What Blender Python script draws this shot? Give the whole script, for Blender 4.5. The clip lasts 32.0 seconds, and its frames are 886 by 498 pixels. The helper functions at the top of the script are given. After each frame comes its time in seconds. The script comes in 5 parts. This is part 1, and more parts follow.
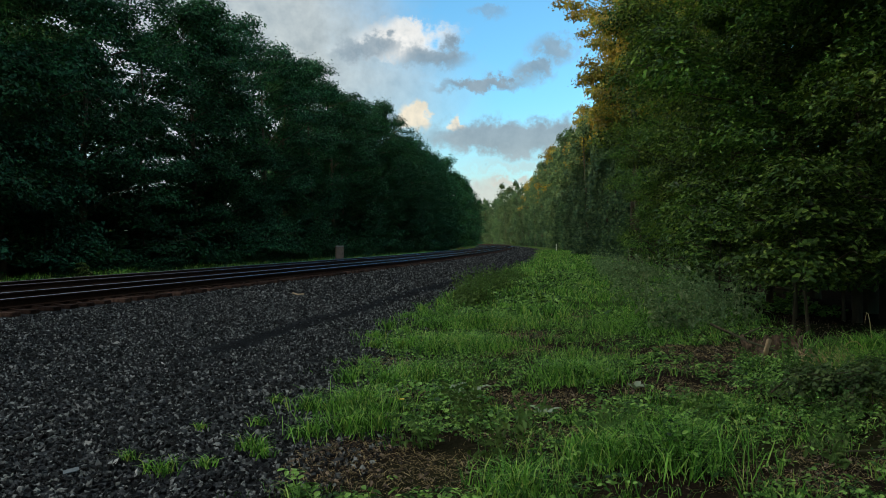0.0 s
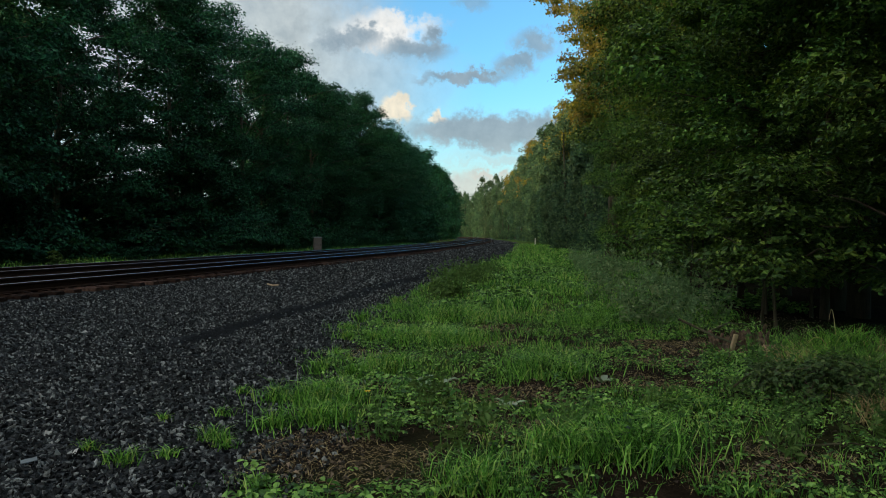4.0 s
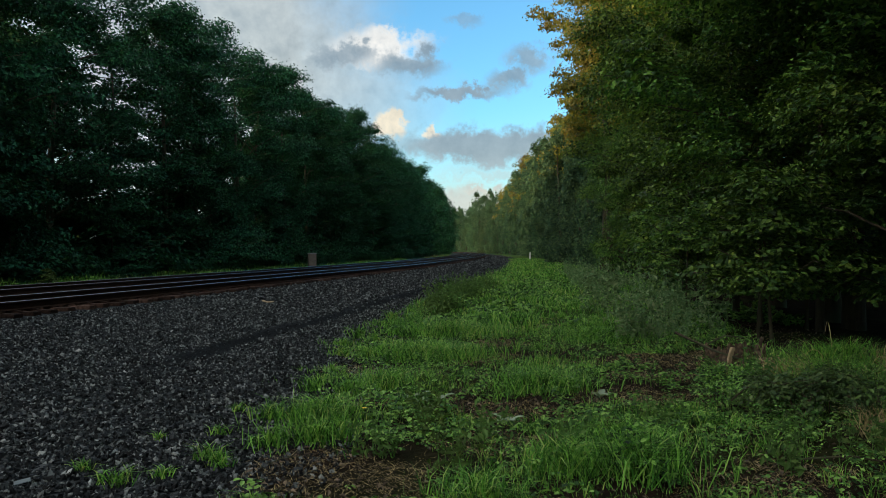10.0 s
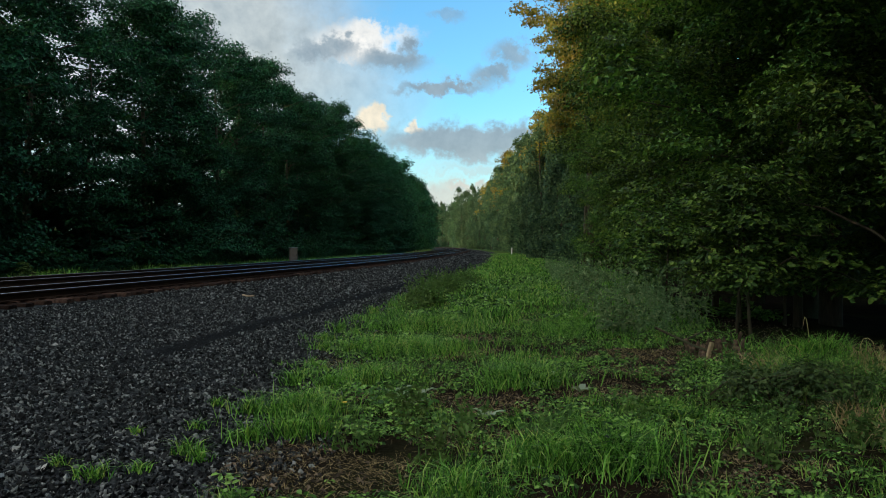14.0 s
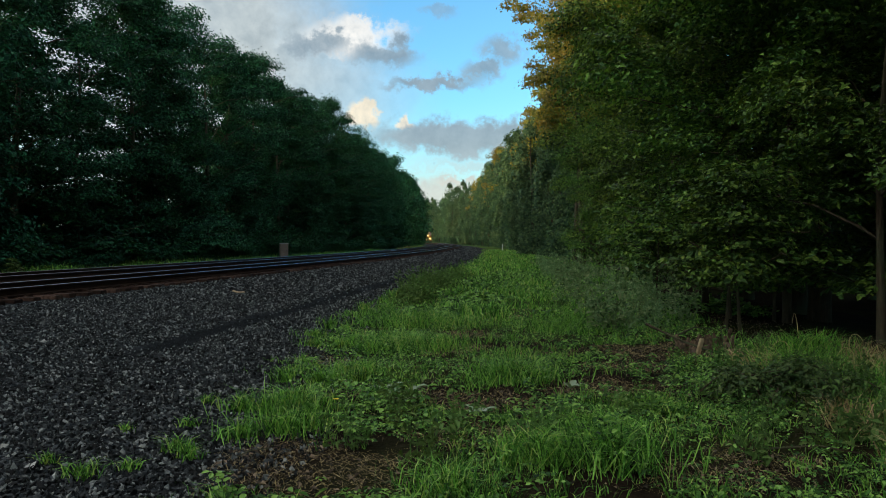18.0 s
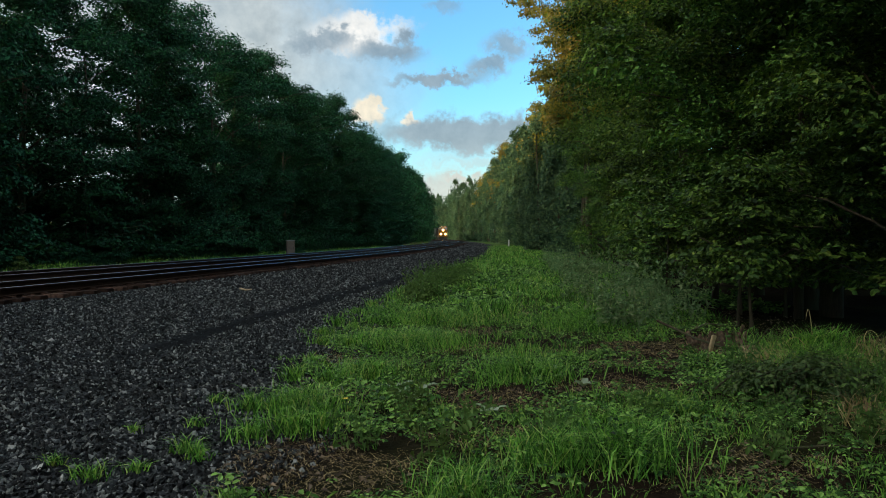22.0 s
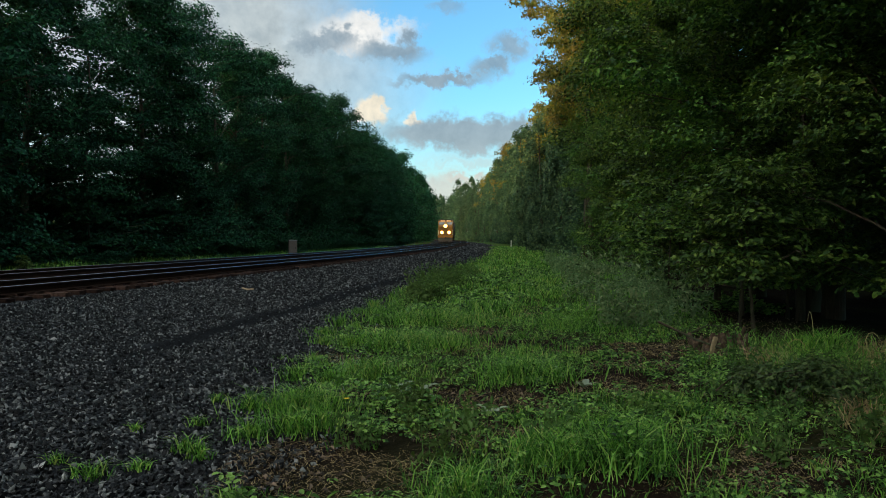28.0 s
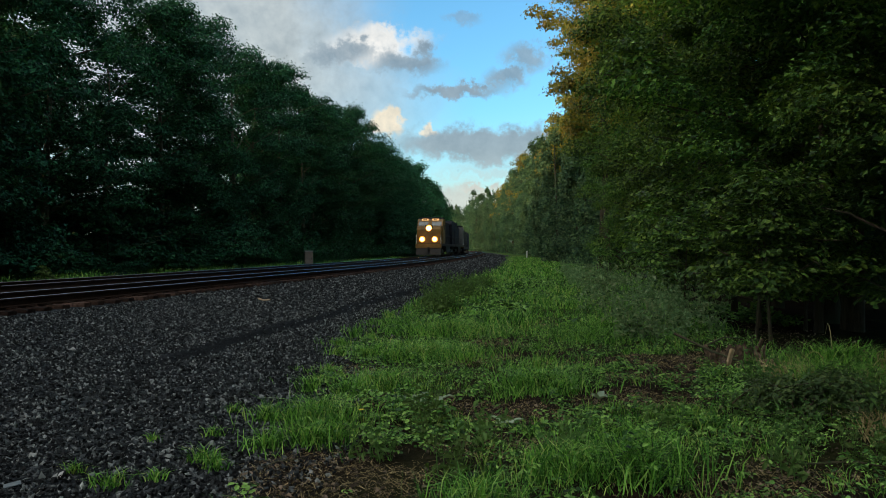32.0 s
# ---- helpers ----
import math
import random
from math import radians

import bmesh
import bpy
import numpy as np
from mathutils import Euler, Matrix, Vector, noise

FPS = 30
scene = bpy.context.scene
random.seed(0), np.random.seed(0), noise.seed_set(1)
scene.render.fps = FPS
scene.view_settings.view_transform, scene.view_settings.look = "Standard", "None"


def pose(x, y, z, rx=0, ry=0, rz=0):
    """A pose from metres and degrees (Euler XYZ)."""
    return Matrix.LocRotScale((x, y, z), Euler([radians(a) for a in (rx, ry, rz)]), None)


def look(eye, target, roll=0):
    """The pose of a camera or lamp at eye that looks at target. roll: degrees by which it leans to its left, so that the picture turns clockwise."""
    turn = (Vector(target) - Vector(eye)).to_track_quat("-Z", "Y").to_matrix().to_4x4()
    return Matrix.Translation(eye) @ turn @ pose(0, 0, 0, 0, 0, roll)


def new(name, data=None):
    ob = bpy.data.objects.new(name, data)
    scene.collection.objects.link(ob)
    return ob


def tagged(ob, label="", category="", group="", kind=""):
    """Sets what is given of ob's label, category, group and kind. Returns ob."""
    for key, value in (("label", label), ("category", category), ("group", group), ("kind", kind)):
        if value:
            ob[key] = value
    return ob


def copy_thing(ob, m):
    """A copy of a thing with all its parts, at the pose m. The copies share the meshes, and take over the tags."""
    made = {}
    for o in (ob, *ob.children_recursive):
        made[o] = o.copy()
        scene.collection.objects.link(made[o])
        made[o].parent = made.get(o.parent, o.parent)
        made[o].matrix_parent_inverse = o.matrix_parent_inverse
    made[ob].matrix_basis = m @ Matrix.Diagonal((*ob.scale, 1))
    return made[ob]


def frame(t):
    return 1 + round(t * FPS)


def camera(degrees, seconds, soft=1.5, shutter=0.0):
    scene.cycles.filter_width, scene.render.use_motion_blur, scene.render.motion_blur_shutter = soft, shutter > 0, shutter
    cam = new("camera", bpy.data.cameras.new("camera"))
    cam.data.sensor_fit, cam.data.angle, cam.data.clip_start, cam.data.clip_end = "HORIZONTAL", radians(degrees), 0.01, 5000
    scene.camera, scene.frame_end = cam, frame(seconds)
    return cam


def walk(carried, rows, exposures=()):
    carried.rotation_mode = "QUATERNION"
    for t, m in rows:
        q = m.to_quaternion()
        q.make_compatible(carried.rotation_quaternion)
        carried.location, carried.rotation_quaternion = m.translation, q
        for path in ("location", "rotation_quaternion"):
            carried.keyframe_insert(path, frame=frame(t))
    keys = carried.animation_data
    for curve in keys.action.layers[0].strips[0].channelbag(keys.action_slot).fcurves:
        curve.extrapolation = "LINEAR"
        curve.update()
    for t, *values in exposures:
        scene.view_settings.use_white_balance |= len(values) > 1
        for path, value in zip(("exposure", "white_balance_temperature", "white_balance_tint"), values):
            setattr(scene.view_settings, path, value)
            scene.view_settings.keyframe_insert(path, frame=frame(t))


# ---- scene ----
# ---- camera ----
CAM_ROWS = [
    (0, -0.076, -0.094, 1.582, 89.510, 0.588, 2.135),
    (0.5, -0.074, -0.085, 1.578, 89.339, 0.554, 2.029),
    (1, -0.003, -0.098, 1.596, 89.270, 0.456, 1.648),
    (1.5, 0.038, -0.120, 1.590, 89.255, 0.336, 1.385),
    (2, 0.025, -0.138, 1.593, 89.127, 0.185, 1.221),
    (2.5, 0.013, -0.111, 1.588, 89.009, 0.048, 1.037),
    (3, 0.006, -0.106, 1.590, 88.853, 0.014, 0.846),
    (3.5, 0.029, -0.103, 1.587, 88.843, -0.126, 0.658),
    (5.5, 0.032, -0.091, 1.580, 89.748, -0.221, 0.683),
    (6, -0.029, -0.078, 1.579, 89.861, -0.147, 1.245),
    (6.5, -0.051, -0.076, 1.577, 89.920, -0.032, 1.303),
    (7, 0.003, -0.108, 1.595, 90.104, 0.366, 1.269),
    (7.5, 0.021, -0.148, 1.611, 90.156, 0.613, 1.138),
    (8, 0.023, -0.141, 1.607, 90.112, 0.599, 0.884),
    (8.5, 0.019, -0.105, 1.595, 90.126, 0.614, 0.716),
    (9, 0.010, -0.086, 1.589, 90.163, 0.469, 0.594),
    (9.5, 0.013, -0.095, 1.591, 90.126, 0.420, 0.462),
    (10, 0.019, -0.090, 1.584, 90.080, 0.291, 0.243),
    (10.5, 0.027, -0.081, 1.582, 90.031, 0.283, -0.002),
    (11, 0.032, -0.082, 1.583, 89.959, 0.297, -0.246),
    (11.5, 0.038, -0.063, 1.569, 89.880, 0.159, -0.441),
    (12, 0.043, -0.049, 1.567, 89.879, 0.066, -0.587),
    (12.5, 0.032, -0.055, 1.569, 89.888, 0.000, -0.752),
    (13, 0.028, -0.068, 1.574, 89.847, -0.016, -0.874),
    (13.5, 0.028, -0.073, 1.577, 89.767, 0.028, -0.993),
    (14, 0.023, -0.067, 1.575, 89.710, 0.014, -1.104),
    (14.5, 0.025, -0.074, 1.578, 89.618, -0.020, -1.199),
    (16.5, 0.023, -0.061, 1.578, 89.408, -0.025, -1.552),
    (17, 0.023, -0.072, 1.576, 89.402, 0.028, -1.598),
    (17.5, 0.023, -0.071, 1.578, 89.337, 0.021, -1.643),
    (18, 0.018, -0.059, 1.581, 89.404, -0.020, -1.789),
    (18.5, 0.020, -0.048, 1.581, 89.681, 0.169, -1.533),
    (19, 0.001, -0.002, 1.581, 89.678, 0.221, -0.900),
    (19.5, -0.054, 0.011, 1.573, 89.486, 0.243, -0.859),
    (20, -0.032, 0.015, 1.579, 89.429, 0.287, -1.047),
    (20.5, -0.012, 0.016, 1.583, 89.316, 0.354, -1.169),
    (21, -0.014, 0.035, 1.581, 89.243, 0.281, -1.212),
    (21.5, -0.016, 0.036, 1.586, 89.180, 0.244, -1.280),
    (22, -0.016, 0.037, 1.587, 89.122, 0.229, -1.343),
    (22.5, -0.007, 0.029, 1.584, 89.112, 0.221, -1.398),
    (23, -0.002, 0.025, 1.587, 89.078, 0.203, -1.447),
    (23.5, -0.003, 0.032, 1.587, 89.055, 0.240, -1.495),
    (24, 0.006, 0.024, 1.588, 89.050, 0.263, -1.496),
    (24.5, 0.004, 0.029, 1.585, 89.019, 0.225, -1.520),
    (25, 0.004, 0.032, 1.589, 88.968, 0.222, -1.503),
    (25.5, -0.001, 0.034, 1.587, 88.932, 0.226, -1.501),
    (27.5, 0.000, 0.027, 1.589, 89.008, 0.131, -1.270),
    (28, -0.009, 0.027, 1.590, 89.149, 0.005, -1.166),
    (28.5, -0.013, 0.024, 1.592, 89.253, -0.060, -1.023),
    (29, -0.016, 0.026, 1.591, 89.370, -0.119, -0.909),
    (29.5, -0.015, 0.018, 1.591, 89.477, -0.175, -0.771),
    (30, -0.007, 0.012, 1.594, 89.595, -0.141, -0.611),
    (30.5, -0.004, 0.020, 1.598, 89.672, -0.159, -0.486),
    (31, -0.002, 0.017, 1.595, 89.766, -0.097, -0.339),
    (31.5, 0.006, 0.011, 1.595, 89.875, -0.096, -0.161),
    (32, 0.000, 0.000, 1.600, 89.937, 0.000, -0.000),
]
cam = camera(60.0, 32.0, soft=1.0)
walk(cam, [(t, pose(*p)) for t, *p in CAM_ROWS], [(0, -0.05), (3.5, -0.02), (7, -0.12), (10, -0.02), (12, 0.03), (19, 0.03), (20, -0.06), (21.5, 0.04), (25, 0.04), (30, -0.04), (32, -0.05)])

# ---- light: low evening sun behind the western woods, open sky with clouds ----
SUN_EL, SUN_AZ = 8.5, -112.0      # degrees; azimuth clockwise from +Y
SKY_GAIN = 0.30


def sun_vector():
    e, a = radians(SUN_EL), radians(SUN_AZ)
    return Vector((math.cos(e) * math.sin(a), math.cos(e) * math.cos(a), math.sin(e)))


class Nodes:
    """Short hand for node trees."""

    def __init__(self, tree):
        self.tree = tree
        tree.nodes.clear()

    def add(self, kind, **values):
        n = self.tree.nodes.new(kind)
        for k, v in values.items():
            if k in n.inputs:
                n.inputs[k].default_value = v
        return n

    def link(self, a, b):
        self.tree.links.new(a, b)

    def put(self, socket, value):
        if isinstance(value, bpy.types.NodeSocket):
            self.link(value, socket)
        else:
            socket.default_value = value

    def math(self, op, a, b=0.0, clamp=False):
        n = self.tree.nodes.new("ShaderNodeMath")
        n.operation, n.use_clamp = op, clamp
        self.put(n.inputs[0], a)
        self.put(n.inputs[1], b)
        return n.outputs[0]

    def mix(self, fac, a, b, blend="MIX"):
        n = self.tree.nodes.new("ShaderNodeMix")
        n.data_type, n.blend_type = "RGBA", blend
        self.put(n.inputs["Factor"], fac)
        for sock, v in ((n.inputs[6], a), (n.inputs[7], b)):
            if not isinstance(v, bpy.types.NodeSocket) and len(v) == 3:
                v = (*v, 1)
            self.put(sock, v)
        return n.outputs[2]

    def noise(self, vec, scale, detail=4.0, rough=0.55, dist=0.0):
        n = self.tree.nodes.new("ShaderNodeTexNoise")
        n.inputs["Scale"].default_value, n.inputs["Detail"].default_value = scale, detail
        n.inputs["Roughness"].default_value, n.inputs["Distortion"].default_value = rough, dist
        if vec is not None:
            self.link(vec, n.inputs["Vector"])
        return n.outputs["Fac"], n.outputs["Color"]

    def ramp(self, fac, stops):
        n = self.tree.nodes.new("ShaderNodeValToRGB")
        r = n.color_ramp
        while len(r.elements) < len(stops):
            r.elements.new(0.5)
        for e, (p, c) in zip(r.elements, stops):
            e.position, e.color = p, (*c, 1) if len(c) == 3 else c
        self.put(n.inputs["Fac"], fac)
        return n.outputs["Color"]

    def smooth(self, x, lo, hi):
        n = self.tree.nodes.new("ShaderNodeMapRange")
        n.interpolation_type = "SMOOTHSTEP"
        self.put(n.inputs["Value"], x)
        n.inputs["From Min"].default_value, n.inputs["From Max"].default_value = lo, hi
        return n.outputs["Result"]


def make_world():
    w = bpy.data.worlds.new("evening_sky")
    scene.world = w
    w.use_nodes = True
    g = Nodes(w.node_tree)
    out, bg = g.add("ShaderNodeOutputWorld"), g.add("ShaderNodeBackground")
    g.link(bg.outputs[0], out.inputs[0])
    sky = g.add("ShaderNodeTexSky")
    sky.sky_type, sky.sun_disc = "NISHITA", False
    sky.sun_elevation, sky.sun_rotation = radians(SUN_EL + 3), radians(SUN_AZ)
    sky.air_density, sky.dust_density, sky.ozone_density = 1.0, 0.6, 1.6
    tc = g.add("ShaderNodeTexCoord")
    d = tc.outputs["Generated"]
    sep = g.add("ShaderNodeSeparateXYZ")
    g.link(d, sep.inputs[0])
    x, y, z = sep.outputs
    # clouds lie in a sheet: bearing and rise, taken from the direction
    n1, c1 = g.noise(d, 14.0, 6.0, 0.6)
    n2, _ = g.noise(d, 42.0, 5.0, 0.6)
    n3, _ = g.noise(d, 120.0, 4.0, 0.65)
    yy = g.math("MAXIMUM", g.math("ABSOLUTE", y), 0.05)
    a0, b0 = g.math("DIVIDE", x, yy), g.math("DIVIDE", z, yy)
    wob = g.math("MULTIPLY", g.math("SUBTRACT", n1, 0.5), 0.075)
    wob2 = g.math("ADD", g.math("MULTIPLY", g.math("SUBTRACT", n2, 0.5), 0.05), g.math("MULTIPLY", g.math("SUBTRACT", n3, 0.5), 0.014))
    a = g.math("ADD", a0, g.math("ADD", wob, wob2))
    b = g.math("ADD", b0, g.math("ADD", g.math("MULTIPLY", wob, 0.55), wob2))
    front = g.smooth(y, 0.05, 0.3)

    def puff(ca, cb, ra, rb, soft):
        """One cloud: an ellipse with a torn edge; 1 inside."""
        da = g.math("DIVIDE", g.math("SUBTRACT", a, ca), ra)
        db = g.math("DIVIDE", g.math("SUBTRACT", b, cb), rb)
        r = g.math("SQRT", g.math("ADD", g.math("MULTIPLY", da, da), g.math("MULTIPLY", db, db)))
        return g.math("MULTIPLY", g.smooth(r, 1.0 + soft, 1.0 - soft), front)

    base = g.mix(1.0, sky.outputs[0], SKY_TINT, "MULTIPLY")
    col = base
    # bright cloud deck above the view, added to lighten the ground
    veil, _ = g.noise(d, 2.6, 5.0, 0.55)
    high = g.smooth(g.math("SUBTRACT", z, g.math("MULTIPLY", y, 0.15)), 0.22, 0.5)
    sv = sun_vector()
    toward = g.math("ADD", g.math("MULTIPLY", x, sv.x), g.math("MULTIPLY", y, sv.y))
    deck = g.mix(g.smooth(toward, -0.55, 0.6), CLOUD_DIM, CLOUD_LIT)      # cloud is brighter towards the low sun
    col = g.mix(g.math("MULTIPLY", g.smooth(veil, 0.30, 0.60), high), col, deck)
    billow = g.ramp(n2, [(0.32, (0.80, 0.83, 0.86)), (0.68, (1.14, 1.12, 1.10))])      # light and dark folds
    for ca, cb, ra, rb, soft, alpha, tone in CLOUDS:
        m = g.math("MULTIPLY", puff(ca, cb, ra, rb, soft), alpha)
        col = g.mix(m, col, g.mix(1.0, billow, tone, "MULTIPLY"))
    # pale band over the horizon
    band = g.math("MULTIPLY", g.smooth(b0, 0.19, 0.0), 0.75)
    col = g.mix(band, col, HORIZON)
    g.link(col, bg.inputs["Color"])
    bg.inputs["Strength"].default_value = SKY_GAIN


SKY_TINT = (0.50, 0.90, 1.08)
CLOUD_DIM = (2.2, 2.5, 2.8)
CLOUD_LIT = (8.2, 7.8, 6.8)      # sunset-lit high cloud overhead, added out of view as light
HORIZON = (2.1, 2.45, 2.35)
W, G_, V_ = (3.1, 3.1, 3.0), (0.98, 1.30, 1.55), (1.8, 1.98, 1.98)
WARM = (3.2, 2.9, 2.3)
# bearing, rise, half width, half height, softness, cover, colour
CLOUDS = [
    (-0.36, 0.30, 0.24, 0.30, 0.35, 0.92, V_),
    (-0.14, 0.19, 0.12, 0.08, 0.6, 0.6, V_),
    (-0.092, 0.262, 0.056, 0.019, 0.5, 0.95, W),
    (-0.088, 0.279, 0.022, 0.012, 0.45, 0.9, W),
    (-0.132, 0.254, 0.034, 0.011, 0.5, 0.85, G_),
    (-0.045, 0.243, 0.046, 0.016, 0.45, 0.9, G_),
    (0.022, 0.207, 0.056, 0.009, 0.5, 0.95, G_),
    (0.085, 0.222, 0.028, 0.011, 0.5, 0.85, G_),
    (0.110, 0.250, 0.030, 0.016, 0.5, 0.8, G_),
    (0.020, 0.296, 0.024, 0.009, 0.6, 0.5, G_),
    (-0.078, 0.160, 0.024, 0.019, 0.3, 0.97, WARM),
    (-0.010, 0.157, 0.010, 0.009, 0.3, 0.95, WARM),
    (0.050, 0.135, 0.110, 0.025, 0.35, 0.95, G_),
    (0.030, 0.050, 0.085, 0.032, 0.5, 0.9, (2.35, 2.2, 1.95)),
    (0.050, 0.078, 0.026, 0.005, 0.6, 0.8, (2.6, 2.25, 1.9)),
    (0.10, 0.10, 0.09, 0.006, 0.6, 0.5, V_),
]
make_world()
sun = new("sun", bpy.data.lights.new("sun", "SUN"))
sun.data.energy, sun.data.angle, sun.data.color = 5.0, radians(0.7), (1.0, 0.70, 0.34)
sun.matrix_world = look(sun_vector() * 200, (0, 0, 0))

# ---- materials ----
def material(name):
    m = bpy.data.materials.new(name)
    m.use_nodes = True
    return m, Nodes(m.node_tree)


def finish(g, colour, rough=0.8, metal=0.0, bump=None, strength=0.4, depth=0.02, spec=0.3):
    out, p = g.add("ShaderNodeOutputMaterial"), g.add("ShaderNodeBsdfPrincipled")
    g.put(p.inputs["Base Color"], colour if isinstance(colour, bpy.types.NodeSocket) else (*colour, 1))
    g.put(p.inputs["Roughness"], rough)
    g.put(p.inputs["Metallic"], metal)
    p.inputs["Specular IOR Level"].default_value = spec
    if bump is not None:
        b = g.add("ShaderNodeBump", Strength=strength, Distance=depth)
        g.link(bump, b.inputs["Height"])
        g.link(b.outputs[0], p.inputs["Normal"])
    g.link(p.outputs[0], out.inputs[0])
    return p


def coords(g):
    return g.add("ShaderNodeTexCoord").outputs["Object"]


def island(g):
    return g.add("ShaderNodeNewGeometry").outputs["Random Per Island"]


def leaf_material(name, stops, passing=0.35, gloss=0.45, spec=0.4):
    """Leaves that let light through; each leaf has its own tone, trees differ a little."""
    m, g = material(name)
    r = island(g)
    big, _ = g.noise(coords(g), 0.55, 2.0)
    col = g.ramp(g.math("ADD", g.math("MULTIPLY", r, 0.7), g.math("MULTIPLY", big, 0.35)), stops)
    tree = g.add("ShaderNodeObjectInfo").outputs["Random"]
    hue = g.add("ShaderNodeHueSaturation")
    g.link(g.math("ADD", 0.485, g.math("MULTIPLY", tree, 0.03)), hue.inputs["Hue"])
    g.link(g.math("ADD", 0.8, g.math("MULTIPLY", tree, 0.4)), hue.inputs["Value"])
    g.link(col, hue.inputs["Color"])
    out, p, t, mx = (g.add("ShaderNodeOutputMaterial"), g.add("ShaderNodeBsdfPrincipled"),
                     g.add("ShaderNodeBsdfTranslucent"), g.add("ShaderNodeMixShader"))
    g.link(hue.outputs[0], p.inputs["Base Color"])
    p.inputs["Roughness"].default_value, p.inputs["Specular IOR Level"].default_value = gloss, spec
    g.link(g.mix(1.0, hue.outputs[0], (1.3, 1.25, 0.5), "MULTIPLY"), t.inputs["Color"])
    mx.inputs[0].default_value = passing
    g.link(p.outputs[0], mx.inputs[1])
    g.link(t.outputs[0], mx.inputs[2])
    g.link(mx.outputs[0], out.inputs[0])
    return m


def bark_material(name, lo, hi):
    m, g = material(name)
    mp = g.add("ShaderNodeMapping")
    mp.inputs["Scale"].default_value = (6, 6, 1.2)
    g.link(coords(g), mp.inputs[0])
    f, _ = g.noise(mp.outputs[0], 3.0, 6.0, 0.65)
    s, _ = g.noise(coords(g), 0.7, 3.0)
    col = g.mix(g.smooth(s, 0.35, 0.7), g.ramp(f, [(0.3, lo), (0.7, hi)]), (0.06, 0.075, 0.04))
    finish(g, col, 0.9, bump=f, strength=0.8, depth=0.03)
    return m


def speckled(name, stops, scale=8.0, rough=0.8, metal=0.0, strength=0.3, depth=0.01, per_piece=0.0, spec=0.3):
    """A two-scale surface: fine grain over wide stains, with its own shade per piece where asked."""
    m, g = material(name)
    c = coords(g)
    f, _ = g.noise(c, scale, 6.0, 0.6)
    b, _ = g.noise(c, scale * 0.13, 3.0, 0.5)
    v = g.math("ADD", g.math("MULTIPLY", f, 0.6), g.math("MULTIPLY", b, 0.4))
    if per_piece:
        r = g.math("ADD", island(g), g.add("ShaderNodeObjectInfo").outputs["Random"])
        v = g.math("ADD", v, g.math("MULTIPLY", g.math("SUBTRACT", g.math("FRACT", r), 0.5), per_piece))
    finish(g, g.ramp(v, stops), rough, metal, f, strength, depth, spec)
    return m


LEAF_EAST = leaf_material("leaf_east", [(0.1, (0.006, 0.020, 0.006)), (0.45, (0.042, 0.105, 0.021)),
                                        (0.8, (0.130, 0.230, 0.040)), (1.0, (0.24, 0.29, 0.055))], 0.2, 0.5, 0.18)
# western leaves darker and bluer, their backlit shade put into the colour
LEAF_WEST_SHADE = leaf_material("leaf_west_shade", [(0.1, (0.003, 0.022, 0.012)), (0.5, (0.010, 0.054, 0.028)),
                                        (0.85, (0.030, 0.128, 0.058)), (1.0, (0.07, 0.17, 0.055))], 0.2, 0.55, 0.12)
# distance haze is in this colour: bluer and paler than the near leaves
LEAF_FAR_HAZE = leaf_material("leaf_far_haze", [(0.1, (0.012, 0.040, 0.024)), (0.5, (0.050, 0.106, 0.056)), (0.9, (0.13, 0.20, 0.09))], 0.2, 0.6, 0.2)
# gold of the low sun on crown tops, put into the leaf colour
LEAF_SUNLIT = leaf_material("leaf_sunlit", [(0.1, (0.06, 0.085, 0.014)), (0.5, (0.17, 0.165, 0.022)),
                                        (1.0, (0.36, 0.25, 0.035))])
LEAF_WEED = leaf_material("leaf_weed", [(0.0, (0.030, 0.065, 0.020)), (0.5, (0.070, 0.135, 0.036)),
                                        (1.0, (0.14, 0.22, 0.07))], 0.2, 0.6, 0.12)
LEAF_BRAMBLE = leaf_material("leaf_bramble", [(0.0, (0.016, 0.034, 0.012)), (0.5, (0.040, 0.082, 0.024)),
                                              (1.0, (0.12, 0.17, 0.055))], 0.2, 0.5, 0.2)
LEAF_SAGE = leaf_material("leaf_sage", [(0.0, (0.044, 0.092, 0.044)), (0.5, (0.135, 0.23, 0.108)),
                                        (1.0, (0.30, 0.37, 0.20))], 0.2, 0.7, 0.08)
LEAF_CLOVER = leaf_material("leaf_clover", [(0.17, (0.007, 0.024, 0.007)), (0.5, (0.062, 0.155, 0.032)),
                                            (0.85, (0.24, 0.41, 0.10))], 0.22, 0.5, 0.18)
LEAF_DOCK = leaf_material("leaf_dock", [(0.0, (0.12, 0.20, 0.12)), (1.0, (0.27, 0.36, 0.25))], 0.2, 0.4)
GRASS = leaf_material("grass_blade", [(0.17, (0.008, 0.030, 0.005)), (0.46, (0.058, 0.170, 0.025)),
                                      (0.76, (0.205, 0.43, 0.075)), (0.92, (0.44, 0.48, 0.17))], 0.25, 0.5, 0.15)
STRAW = leaf_material("dry_straw", [(0.0, (0.11, 0.085, 0.038)), (0.5, (0.34, 0.27, 0.13)), (1.0, (0.60, 0.50, 0.28))], 0.15, 0.7)
LITTER = leaf_material("dead_leaf", [(0.15, (0.010, 0.008, 0.006)), (0.5, (0.065, 0.047, 0.035)), (0.9, (0.27, 0.205, 0.15))], 0.1, 0.7)
BARK_DARK = bark_material("bark_dark", (0.03, 0.024, 0.018), (0.11, 0.09, 0.07))
BARK_BROWN = bark_material("bark_brown", (0.016, 0.011, 0.007), (0.085, 0.055, 0.034))
